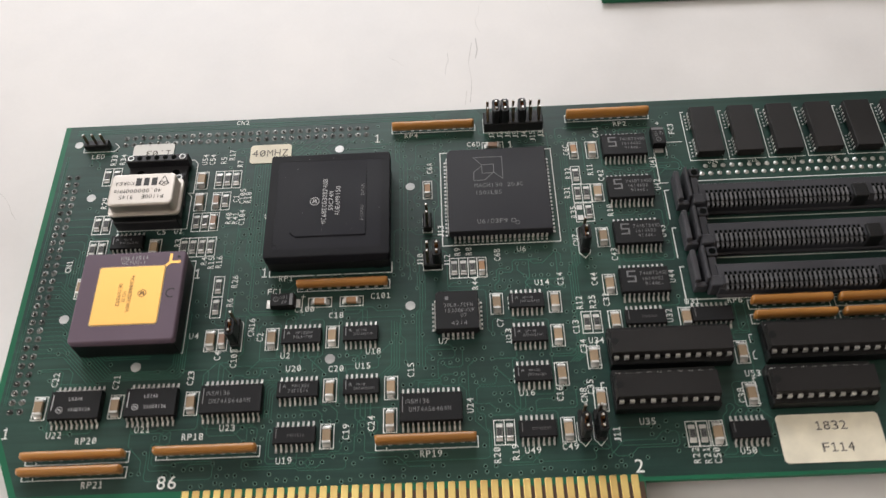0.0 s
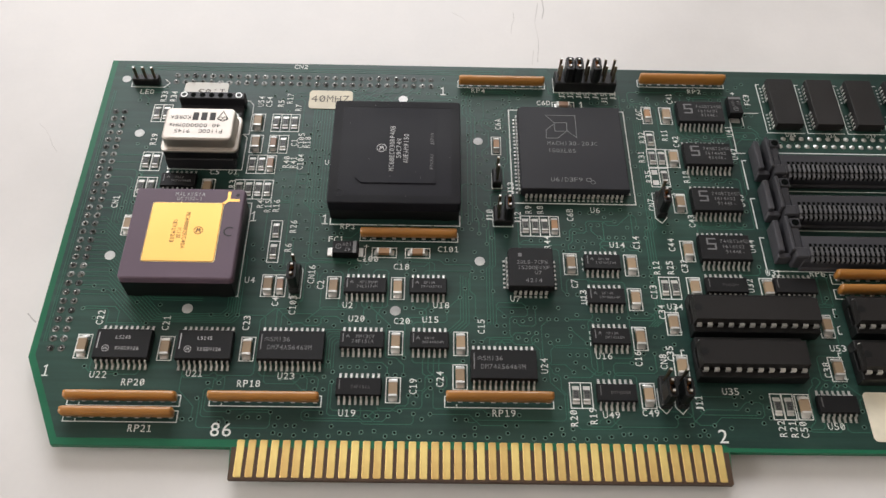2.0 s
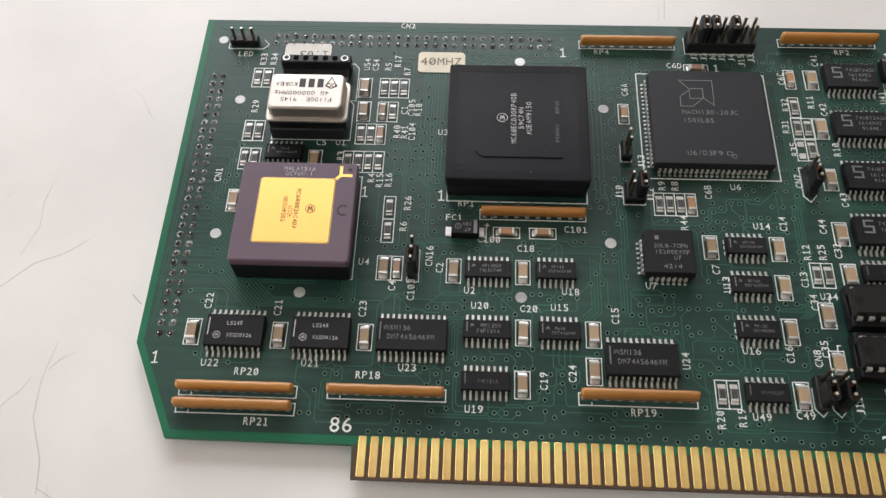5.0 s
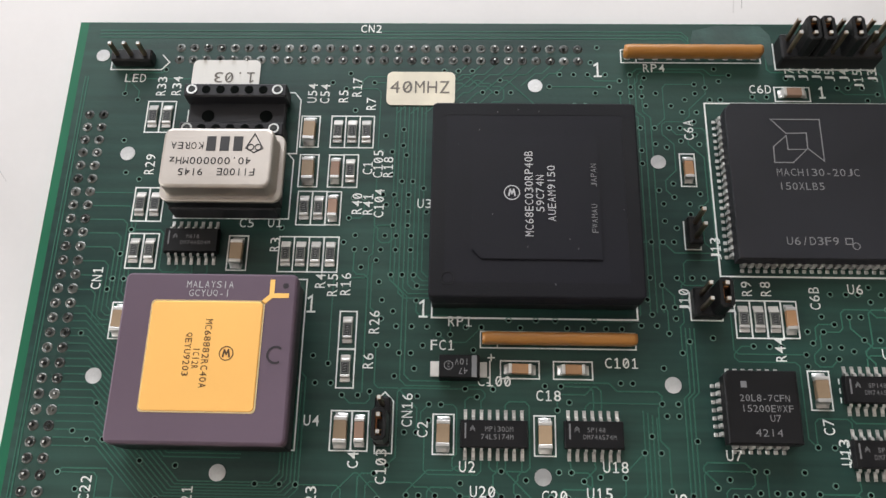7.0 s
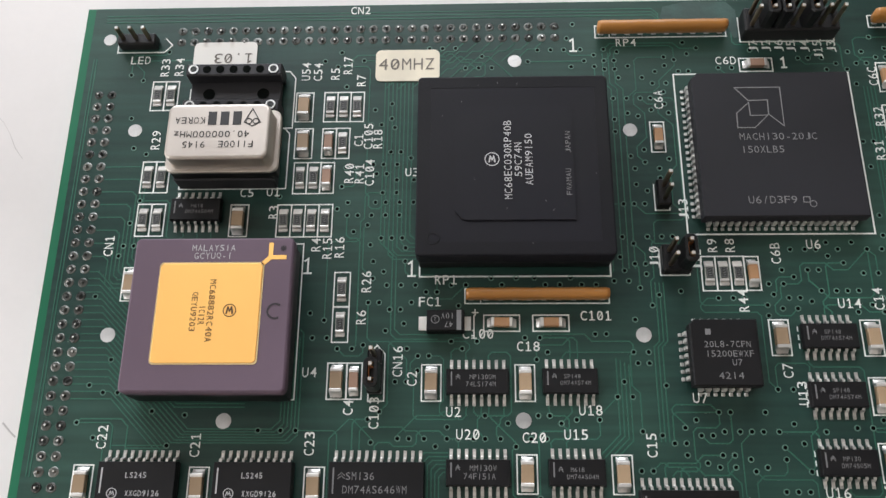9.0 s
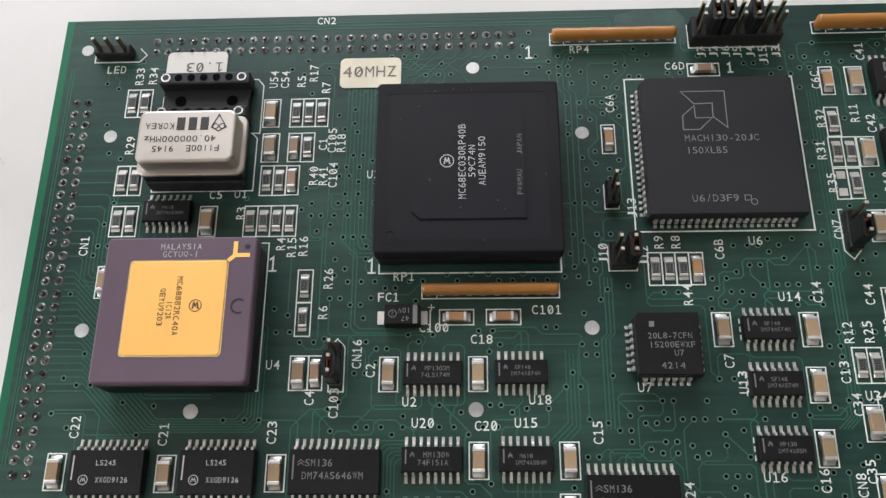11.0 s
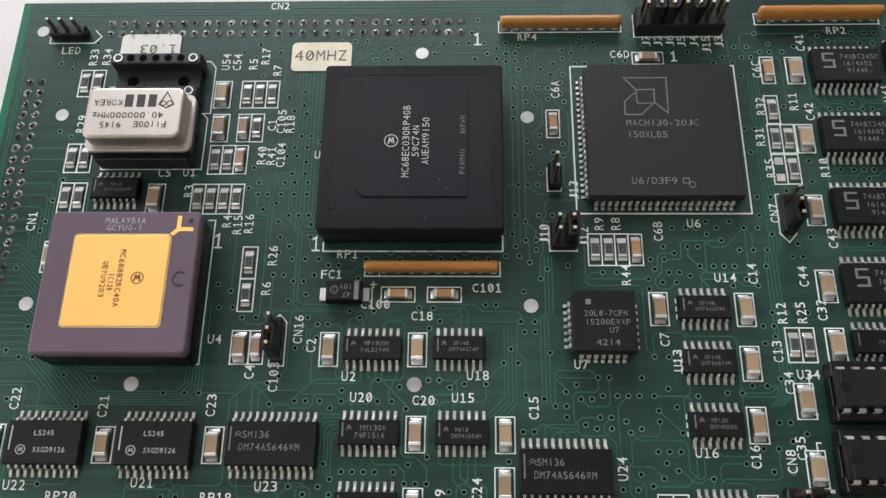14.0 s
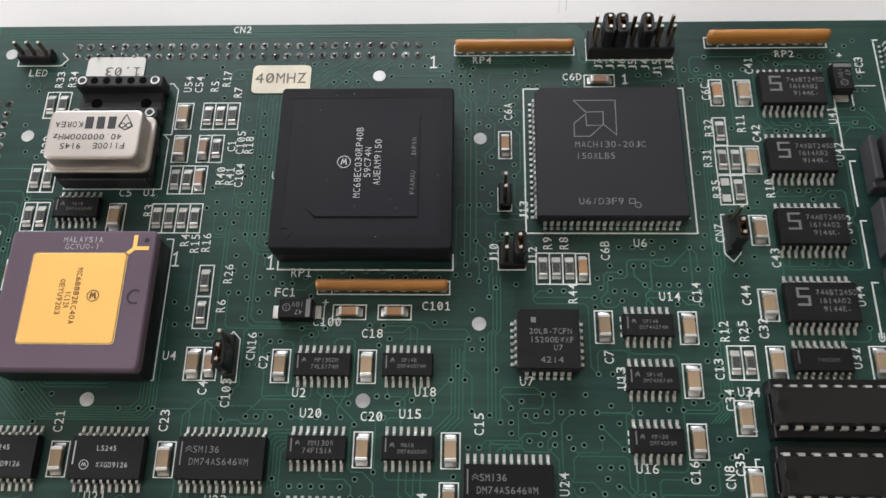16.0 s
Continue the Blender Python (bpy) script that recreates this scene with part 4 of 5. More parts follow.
bm = bmesh.new()
loft(bm, -13.6, 13.7, -13.3, 13.2, 1.0, [(0.2, 6.7), (0, 6.85), (0, 8.5), (0.12, 8.82), (0.4, 9.0)])
copro = tagged(finish("ceramic_chip", bm, CERAMIC, at=(-19.1, 49.8, 0)), "purple ceramic chip with a gold lid, plugged in its socket", "chip")
bm = bmesh.new()
prism(bm, rounded(-8.9, 8.9, -8.75, 8.75, 0.7, 4), 8.99, 9.06)
part("seal_frame", bm, GOLD_EDGE, copro)
bm = bmesh.new()
loft(bm, -8.65, 8.65, -8.5, 8.5, 0.7, [(0, 9.0), (0, 9.13), (0.1, 9.2)])
lid = part("lid", bm, GOLD, copro, "square gold-plated metal lid")
bm = bmesh.new()
line(bm, [(8.5, 8.4), (9.8, 9.6), (9.8, 12.2)], 0.75, 9.0, 9.06)
line(bm, [(9.8, 9.6), (12.5, 9.6)], 0.75, 9.0, 9.07)
part("corner_mark", bm, GOLD, copro, "gold forked corner mark")
bm = bmesh.new()
lettering(bm, "MC68882RC40A", 0.55, 0.3, 9.25, -90, 1.05, 0.86)
lettering(bm, "1C12R", -0.9, -0.5, 9.25, -90, 1.0, 0.68)
lettering(bm, "QEYU9203", -2.3, 0.1, 9.25, -90, 1.0, 0.86)
ring(bm, 3.7, 0.3, 0.98, 1.12, 9.2, 9.25, 22)
double_peak(bm, 3.7, 0.3, 9.2, 9.25)
part("marking", bm, INK_BROWN, copro)
bm = bmesh.new()
a = [(11.2 + 1.25 * math.cos(radians(d)), 0.2 + 1.25 * math.sin(radians(d))) for d in range(50, 320, 18)]
line(bm, a, 0.34, 9.0, 9.06)
for k in range(4):
    c, s = math.cos(radians(45 * k)) * 0.5, math.sin(radians(45 * k)) * 0.5
    line(bm, [(11.9 - c, 11.2 - s), (11.9 + c, 11.2 + s)], 0.22, 9.0, 9.05 + 0.004 * k)
part("dark_print", bm, CERAMIC_DARK, copro)
bm = bmesh.new()
lettering(bm, "MALAYSIA", 0.0, 11.3, 9.06, 0, 1.1, 0.86)
lettering(bm, "GCYUQ-1", 0.0, 9.9, 9.06, 0, 1.1, 0.86)
part("origin_print", bm, MARK_WHITE, copro)

# ---- black pin-grid processor ----
bm = bmesh.new()
loft(bm, -17.0, 17.0, -17.2, 17.2, 0.8, [(0.1, 4.75), (0, 4.9), (0, 8.05), (0.08, 8.18), (0.25, 8.24), (2.2, 8.255), (2.6, 8.27)])
cpu = tagged(finish("processor", bm, EPOXY_CPU, at=(32.0, 77.0, 0)), "large square black processor with a raised centre, in a socket", "chip")
bm = bmesh.new()
outer, inner = rounded(-16.72, 16.72, -16.92, 16.92, 0.6, 4), rounded(-14.6, 14.6, -14.8, 14.8, 0.3, 4)
rims_of = [[bm.verts.new((*p, z)) for p in out] for out, z in ((outer, 8.2), (outer, 8.285), (inner, 8.305), (inner, 8.2))]
for low, high in zip(rims_of, rims_of[1:]):
    for k in range(len(low)):
        n = (k + 1) % len(low)
        bm.faces.new((low[k], low[n], high[n], high[k]))
part("moulded_rim", bm, EPOXY_RIM, cpu, "faintly dusty black rim")
bm = bmesh.new()
prism(bm, [(-8.7, -11.0), (10.5, -11.0), (10.5, 11.1), (-10.3, 11.1), (-10.3, -9.4)], 8.28, 8.52)
bmesh.ops.bevel(bm, geom=[e for e in bm.edges if min(v.co.z for v in e.verts) > 8.5], offset=0.14, segments=2, affect="EDGES")
part("raised_centre", bm, EPOXY_CPU, cpu)
bm = bmesh.new()
ring(bm, -14.0, -14.1, 0.95, 1.12, 8.29, 8.36, 22)
part("index_dimple", bm, EPOXY, cpu)
bm = bmesh.new()
lettering(bm, "MC68EC030RP40B", -1.05, 0.45, 8.58, 90, 1.35, 0.81)
lettering(bm, "59C74N", 0.75, 0.4, 8.58, 90, 1.3, 0.86)
lettering(bm, "AUEAM9150", 2.6, 0.45, 8.58, 90, 1.3, 0.86)
ring(bm, -3.8, 0.5, 1.15, 1.32, 8.52, 8.58, 22)
double_peak(bm, -3.8, 0.5, 8.52, 8.58)
part("marking", bm, MARK_WHITE, cpu)
bm = bmesh.new()
lettering(bm, "FWAMAU", 9.4, -3.9, 8.58, 90, 0.95, 0.9)
lettering(bm, "JAPAN", 9.5, 3.7, 8.58, 90, 0.95, 0.9)
part("origin_print", bm, MARK_GREY, cpu)
for x, y in ((-1.4, -9.0), (6.6, -9.3), (-9.2, 11.9), (14.2, -2.4), (5.4, -7.6), (-6.0, 15.3), (-2.6, 15.6), (0.8, 15.4), (-12.6, 9.2), (3.0, -15.2), (-6.9, -3.4)):
    bm = bmesh.new()
    raised = -10.2 < x < 10.4 and -10.9 < y < 11.0
    line(bm, [(x, y), (x + random.uniform(-0.2, 0.2), y + random.uniform(0.15, 0.4))], 0.07, 8.29, 8.54 if raised else 8.33)
    part("nick", bm, MARK_GREY, cpu, "small white nick")

# ---- metal-can oscillator ----
bm = bmesh.new()
loft(bm, -10.1, 10.1, -6.1, 6.1, 1.6, [(0.15, 7.4), (0, 7.55), (0, 8.15), (0.18, 8.3)])
osc = tagged(finish("crystal_oscillator", bm, CAN, at=(-19.6, 81.7, 0)), "silver metal-can crystal oscillator with black lettering, in a socket", "oscillator")
bm = bmesh.new()
loft(bm, -9.1, 9.1, -5.35, 5.35, 1.5, [(-0.25, 8.25), (0, 8.7), (0, 11.7), (0.1, 11.95), (0.28, 12.12), (0.55, 12.2)])
part("can", bm, CAN, osc)
bm = bmesh.new()
box(bm, -9.6, 9.6, -5.7, 5.7, 4.6, 7.4, 0.2)
part("glass_base", bm, PLASTIC, osc)
bm = bmesh.new()
lettering(bm, "KOREA", -5.0, 2.0, 12.26, 180, 1.25, 0.88)
lettering(bm, "40.000000MHz", -1.0, -0.7, 12.26, 180, 1.25, 0.9)
lettering(bm, "F1100E", 3.4, -2.65, 12.26, 180, 1.25, 0.84)
lettering(bm, "9145", -3.95, -2.7, 12.26, 180, 1.25, 0.84)
for x in (-1.1, 1.1, 3.3):
    box(bm, x - 0.75, x + 0.75, 1.1, 3.7, 12.2, 12.26)
line(bm, [(5.9, 4.2), (4.6, 1.6), (6.0, 0.8), (7.4, 1.6)], 0.2, 12.2, 12.26, closed=True)
ring(bm, 5.4, 1.8, 0.42, 0.58, 12.2, 12.27)
ring(bm, 6.6, 1.8, 0.42, 0.58, 12.2, 12.28)
part("marking", bm, INK, osc)


# ---- paper stickers ----
def sticker(x0, x1, y0, y1, mat, rows, label, z=0.1):
    bm = bmesh.new()
    prism(bm, rounded(x0, x1, y0, y1, 1.1, 5), z, z + 0.14)
    ob = tagged(finish("paper_sticker", bm, mat), label, "sticker")
    bm = bmesh.new()
    for words, x, y, rz, size in rows:
        lettering(bm, words, x, y, z + 0.19, rz, size, 0.9, slashed=True)
    part("print", bm, INK_TYPED, ob)


sticker(6.1, 18.5, 98.2, 105.1, PAPER, [("40MHZ", 12.1, 101.9, 0, 2.5)], "cream paper sticker with printed 40MHZ")
sticker(-29.9, -17.4, 100.4, 107.4, PAPER_WHITE, [("1.03", -22.0, 103.7, 180, 2.2)], "off-white paper sticker with printed 1.03, upside down")
sticker(142.5, 167.2, 1.6, 13.6, PAPER, [("1832", 155.3, 10.6, 0, 2.2), ("F114", 155.8, 5.2, 0, 2.2)], "large cream paper label with two printed lines")

# ---- connector pin rows soldered through the board ----
def turned(profile, mat, name, n=14):
    """A shape of revolution about z, from (radius, height) points."""
    bm = bmesh.new()
    loops = [[bm.verts.new((r * math.cos(2 * math.pi * k / n), r * math.sin(2 * math.pi * k / n), z)) for k in range(n)] for r, z in profile]
    for a, b in zip(loops, loops[1:]):
        for k in range(n):
            bm.faces.new((a[k], a[(k + 1) % n], b[(k + 1) % n], b[k])).smooth = True
    bm.faces.new(loops[-1])
    return shared(name, bm, mat)


# a dull ring of solder, hollow round the pin or filled up to it
OPEN_EYE = turned([(0.9, 0.018), (0.86, 0.07), (0.72, 0.14), (0.6, 0.12), (0.52, 0.05), (0.1, 0.04)], EYELET_METAL, "soldered_hole")
FULL_EYE = turned([(0.9, 0.018), (0.84, 0.06), (0.66, 0.11), (0.42, 0.1), (0.15, 0.08)], EYELET_METAL, "soldered_hole")
bm = bmesh.new()
disc(bm, 0, 0, 0.47, 0.05, 0.09, 12)
BORE = shared("bore", bm, BORE_DARK)
bm = bmesh.new()
box(bm, -0.24, 0.24, -0.24, 0.24, 0.05, 0.7, 0.1)
STUB = shared("pin_stub", bm, EYELET_METAL)
# Pale cap on the dull stub, a glint put into the colour.
bm = bmesh.new()
box(bm, -0.17, 0.17, -0.17, 0.17, 0.68, 0.76, 0.04)
STUB_GLINT = shared("pin_tip", bm, TIN)


def through_hole(x, y):
    hollow = random.random() < 0.6
    ob = place("soldered_hole", OPEN_EYE if hollow else FULL_EYE, board, "", (x, y, 0), random.uniform(0, 90))
    if hollow:
        place("bore", BORE, ob)
    at = (random.uniform(-0.14, 0.14), random.uniform(-0.14, 0.14), random.uniform(-0.35, 0.25))
    place("pin_stub", STUB, ob, "", at)
    if random.random() < 0.7:
        place("pin_tip", STUB_GLINT, ob, "", at)


for i in range(30):
    for x in (-45.2, -47.74):
        through_hole(x, 22.3 + 2.54 * i)
    for y in (107.6, 110.14):
        through_hole(-32.75 + 2.54 * i, y)
keep(-49, -44, 21, 97.5)
keep(-34, 42, 106.5, 111.3)

for x, y, r in ((-39.6, 88.2, 1.32), (-39.3, 48.2, 1.32), (-17.4, 33.3, 1.32), (54.0, 48.1, 1.32), (33.1, 33.5, 1.32), (54.2, 87.3, 1.32), (33.0, 102.4, 1.32), (-47.2, 108.4, 1.25)):
    bm = bmesh.new()
    disc(bm, 0, 0, r, 0.018, 0.1, 24, dome=0.06)
    part("filled_hole", bm, PAD_WHITE, board, "round solder-filled hole", (x, y, 0))
    keep(x - r, x + r, y - r, y + r)

# ---- printed lettering of the board ----
silk_text("LED", -40.4, 103.6, 0)
silk_text("R33", -35.3, 101.9, 90)
silk_text("R34", -32.5, 102.0, 90)
silk_text("R29", -35.3, 86.1, 90)
silk_text("U54", -7.4, 100.6, 90)
silk_text("C54", -5.1, 100.5, 90)
silk_text("R5", -1.7, 100.0, 90)
silk_text("R17", 0.7, 101.9, 90)
silk_text("R7", 3.4, 98.5, 90)
silk_text("C1", 3.4, 85.7, 90)
silk_text("C105", 5.2, 86.5, 90)
silk_text("R18", 7.0, 85.9, 90)
silk_text("R40", 1.9, 78.9, 90)
silk_text("R41", 3.8, 78.8, 90)
silk_text("C104", 5.7, 79.0, 90)
silk_text("C5", -16.9, 75.1, 0)
silk_text("U1", -12.0, 75.2, 0)
silk_text("R3", -11.7, 71.2, 90)
silk_text("R4", -3.5, 64.8, 90)
silk_text("R15", -1.4, 64.1, 90)
silk_text("R16", 0.8, 64.3, 90)
silk_text("R26", 5.9, 57.8, 90)
silk_text("R6", 5.2, 51.3, 90)
silk_text("CN16", 11.8, 43.5, 90)
silk_text("C4", 3.6, 35.6, 90)
silk_text("C103", 8.0, 34.7, 90)
silk_text("RP1", 20.0, 58.1, 0)
silk_text("FC1", 17.2, 54.1, 0)
silk_text("+", 25.1, 52.1, 0)
silk_text("C100", 25.6, 48.3, 0)
silk_text("C18", 34.2, 46.1, 0)
silk_text("C101", 46.0, 51.5, 0)
silk_text("C2", 14.3, 40.5, 90)
silk_text("U2", 21.4, 34.9, 0)
silk_text("CN1", -41.4, 64.8, 90)
silk_text("CN2", 2.7, 114.4, 0)
silk_text("RP4", 54.6, 106.2, 0)
silk_text("C6D", 73.3, 101.9, 0)
silk_text("C6A", 59.9, 93.6, 90)
silk_text("J13", 62.7, 71.3, 90)
silk_text("J10", 56.8, 62.2, 90)
silk_text("J12", 64.2, 61.6, 90)
silk_text("R9", 67.1, 64.3, 90)
silk_text("R8", 70.2, 64.3, 90)
silk_text("C6B", 78.0, 62.8, 90)
silk_text("U6", 84.8, 64.4, 0)
silk_text("R44", 71.5, 54.1, 90)
silk_text("U7", 62.6, 37.3, 0)
silk_text("U4", -3.3, 41.6, 0)
silk_text("J7", 78.9, 105.0, 90)
silk_text("J2", 81.3, 105.0, 90)
silk_text("J6", 83.7, 105.0, 90)
silk_text("J5", 86.0, 104.8, 90)
silk_text("J4", 88.6, 104.8, 90)
silk_text("J15", 91.0, 104.0, 90)
silk_text("J3", 93.6, 104.7, 90)
silk_one(44.4, 105.8, 3.4)
silk_one(13.9, 60.2, 3.4)
silk_one(-4.7, 60.8, 3.4)
silk_one(84.2, 101.3, 2.6)
silk_text("C41", 109.9, 104.4, 90)
silk_text("RP2", 117.6, 107.3, 0)
silk_text("FC3", 132.5, 104.4, 90)
silk_text("C6C", 100.4, 98.1, 90)
silk_text("R32", 100.2, 89.6, 90)
silk_text("R11", 106.7, 90.6, 90)
silk_text("C42", 109.6, 88.3, 90)
silk_text("R31", 99.3, 82.7, 90)
silk_text("R35", 100.4, 75.9, 90)
silk_text("R10", 110.7, 76.0, 90)
silk_text("CN7", 100.0, 66.5, 90)
silk_text("U41", 125.2, 92.4, 90)
silk_text("U42", 125.3, 84.2, 90)
silk_text("U43", 124.3, 68.3, 90)
silk_text("C43", 110.0, 61.4, 90)
silk_text("U44", 124.4, 53.8, 90)
silk_text("U14", 89.5, 53.6, 0)
silk_text("C14", 94.5, 54.4, 90)
silk_text("U13", 79.6, 38.1, 90)
silk_text("C13", 97.2, 39.8, 90)
silk_text("R12", 98.8, 46.9, 90)
silk_text("R25", 102.3, 47.0, 90)
silk_text("C32", 106.0, 47.5, 90)
silk_text("C44", 103.6, 53.9, 90)
silk_text("U32", 121.8, 42.0, 90)
silk_text("U34", 102.0, 35.7, 0)
silk_text("C34", 98.5, 34.2, 90)
silk_text("U18", 44.3, 35.2, 0)
silk_text("C20", 34.8, 30.7, 0)
silk_text("U15", 41.7, 31.2, 0)
silk_text("U20", 23.8, 31.2, 0)
silk_text("C15", 54.0, 29.5, 90)
silk_text("C21", -21.8, 29.3, 90)
silk_text("C23", -2.6, 29.6, 90)
silk_text("C7", 77.6, 41.9, 90)
silk_text("+", 128.8, 106.8, 0)
silk_text("U22", -35.1, 15.7, 0)
silk_text("RP20", -26.7, 13.9, 0)
silk_text("RP21", -23.0, 2.8, 0)
silk_text("U21", -13.0, 16.3, 0)
silk_text("RP18", -0.1, 13.9, 0)
silk_text("U23", 8.3, 15.9, 0)
silk_text("86", -4.9, 2.7, 0, 3.4)
silk_text("C22", -37.8, 30.6, 90)
silk_text("U19", 23.0, 7.0, 0)
silk_text("C19", 37.9, 13.7, 90)
silk_text("C24", 44.1, 15.6, 90)
silk_text("RP19", 58.8, 7.4, 0)
silk_text("U24", 68.7, 19.3, 90)
silk_text("C16", 91.2, 21.5, 90)
silk_text("U16", 83.1, 22.1, 0)
silk_text("U49", 83.4, 7.3, 0)
silk_text("R20", 74.7, 6.4, 90)
silk_text("R19", 79.2, 7.0, 90)
silk_text("C49", 92.5, 7.9, 0)
silk_text("J11", 104.0, 10.4, 90)
silk_text("CN8", 97.1, 20.8, 90)
silk_text("C35", 99.0, 23.0, 90)
silk_text("U35", 111.8, 13.4, 0)
silk_text("2", 108.2, 2.5, 0, 3.4)
silk_text("R22", 122.0, 4.5, 90)
silk_text("R21", 124.6, 4.4, 90)
silk_text("C50", 127.0, 4.3, 90)
silk_text("U50", 134.6, 5.2, 0)
silk_text("U53", 139.8, 24.9, 0)
silk_text("C38", 135.8, 19.2, 90)
silk_one(-47.4, 16.6, 3.2)
silk_text("U31", 128.4, 45.9, 0)
silk_text("RP6", 139.6, 45.8, 0)

for w0, x0, y0 in (("U25", 0, 0), ("U26", 1, 0), ("U27", 2, 0), ("U28", 3, 0)):
    silk_text(w0, 142.6 + 11.45 * x0, 91.4, 0, 1.3)
tagged(part("silkscreen", silk, SILK, board, "white printed outlines and part numbers"), kind="stuff")
tagged(part("pad_pattern", PADS, DULL_TIN, board, "small tinned solder pads"), kind="stuff")

# ---- vias and traces ----
rng = random.Random(7)


def free(x, y, r=0.5):
    return all(not (x0 - r < x < x1 + r and y0 - r < y < y1 + r) for x0, x1, y0, y1 in KEEP_OUT)


vias = []
tries = 0
while len(vias) < 560 and tries < 60000:
    tries += 1
    if rng.random() < 0.45 and vias:
        bx, by = rng.choice(vias)
        x, y = bx + rng.choice((-2.54, -1.905, 1.905, 2.54, 0)), by + rng.choice((0, 0, 1.27, -1.27))
    else:
        x, y = rng.uniform(-43, 150) // 0.635 * 0.635, rng.uniform(4, 112) // 0.635 * 0.635
    if not (-43 < x < 150 and 3.5 < y < 112) or not free(x, y, 0.7):
        continue
    if x < 6 and rng.random() < 0.55:
        continue
    if any(abs(x - a) < 1.4 and abs(y - b) < 1.4 for a, b in vias):
        continue
    vias.append((x, y))
for i in range(42):
    vias.append((1.3 + 2.54 * i + rng.uniform(-0.6, 0.6), 2.0 + rng.uniform(-0.7, 0.9)))

rims, dots = bmesh.new(), bmesh.new()
for x, y in vias:
    ring(rims, x, y, 0.35, 0.53, 0.018, 0.09, 10)
    disc(dots, x, y, 0.36, 0.018, 0.084, 8)
tagged(part("via_rim_pattern", rims, VIA_RIM, board, "green rims of small plated holes"), kind="stuff")
tagged(part("via_pattern", dots, HOLE, board, "small dark plated holes"), kind="stuff")

traces = bmesh.new()
STEP, WEST, SOUTH = 0.635, -50.165, 2.54  # the grid on which traces run
taken = np.zeros((320, 178), bool)


def cell(x, y):
    return int(round((x - WEST) / STEP)), int(round((y - SOUTH) / STEP))


def spot(c):
    return WEST + c[0] * STEP, SOUTH + c[1] * STEP


for x0, x1, y0, y1 in KEEP_OUT:
    (a, b), (c, d) = cell(x0, y0), cell(x1, y1)
    taken[max(a, 0):max(c + 1, 0), max(b, 0):max(d + 1, 0)] = True
for x, y in vias:
    a, b = cell(x, y)
    taken[max(a - 1, 0):a + 2, max(b - 1, 0):b + 2] = True


def trace(points, width=0.22, mark=True):
    line(traces, points, width, 0.01, rng.uniform(0.045, 0.075))
    for (x0, y0), (x1, y1) in zip(points, points[1:]) if mark else ():
        n = int(max(abs(x1 - x0), abs(y1 - y0)) / 0.3) + 1
        for k in range(n + 1):
            a, b = cell(x0 + (x1 - x0) * k / n, y0 + (y1 - y0) * k / n)
            if 0 <= a < taken.shape[0] and 0 <= b < taken.shape[1]:
                taken[a, b] = True


def bus(points, n, dx, dy, width=0.22):
    """n traces side by side, each one step (dx, dy) further."""
    for k in range(n):
        trace([(x + k * dx, y + k * dy) for x, y in points], width)


# from the left connector: nested bends above, a slanting bundle that runs round below the ceramic chip
for k in range(8):
    y0, x1, y1 = 80.6 - 2.54 * k, -36.2 - 0.72 * k, 62.4 - 0.8 * k
    trace([(-44.3, y0), (x1 - 0.8, y0), (x1, y0 - 0.8), (x1, y1 + 0.8), (x1 + 0.8, y1), (-32.5, y1)])
for k in range(19):
    y0, x1 = 59.9 - 1.27 * k, -42.6 + 0.3 * k
    y1 = 40.6 - 0.62 * k if k < 9 else 32.0 - 0.46 * (k - 9)
    fall = y0 - y1
    if k < 9:
        trace([(-44.3, y0), (x1, y0), (x1 + fall, y1), (-14.0, y1)])
    elif k < 15:
        east = -7.8 + 0.62 * (k - 9)
        trace([(-44.3, y0), (x1, y0), (x1 + fall, y1), (east - 1.4, y1), (east, y1 + 1.4), (east, 44.0 + 0.9 * (k - 9)), (east - 1.2, 45.2 + 0.9 * (k - 9))])
    else:
        trace([(-44.3, y0), (x1, y0), (x1 + max(fall, 0.5), y0 - max(fall, 0.5)), (-36.0 + 2.54 * (k - 15), y0 - max(fall, 0.5))])
# beside and above the processor
for k in range(6):
    x0, y1 = 9.6 + 0.76 * k, 62.0 + 0.76 * k
    trace([(x0, 98.0), (x0, y1 + 0.9), (x0 + 0.9, y1), (15.6, y1)])
for k in range(2):
    x0 = 8.1 + 0.7 * k
    trace([(x0, 98.0), (x0, 65.2 - 0.6 * k), (x0 + 2.3, 62.9 - 0.6 * k), (x0 + 2.3, 48.4 + 0.8 * k), (x0 + 3.3, 47.4 + 0.8 * k), (18.6, 47.4 + 0.8 * k)])
for k in range(8):
    x0 = 20.6 + 2.54 * k
    trace([(x0, 106.6), (x0 - 1.9, 104.7), (x0 - 3.4, 104.7), (x0 - 7.2, 100.9), (x0 - 8.2, 100.9), (x0 - 12.6, 96.5)] if k < 6 else
          [(x0, 106.6), (x0 - 1.6, 105.0), (x0 - 2.8, 105.0), (x0 - 5.4, 102.4)])
bus([(-48.5, 112.4), (60.0, 112.4), (61.2, 111.2), (61.2, 110.4)], 3, 0.0, 0.75)
bus([(-49.8, 104.0), (-49.8, 24.0)], 2, 0.55, 0)
bus([(51.2, 60), (51.2, 96), (49.9, 97.3), (49.9, 104)], 3, 1.1, 0)
bus([(55.6, 30), (55.6, 46), (56.6, 47), (56.6, 57.5)], 3, 0.7, 0)
bus([(94.8, 30), (97.2, 32.4), (97.2, 58), (98.4, 59.2), (98.4, 96)], 4, 0.66, 0)
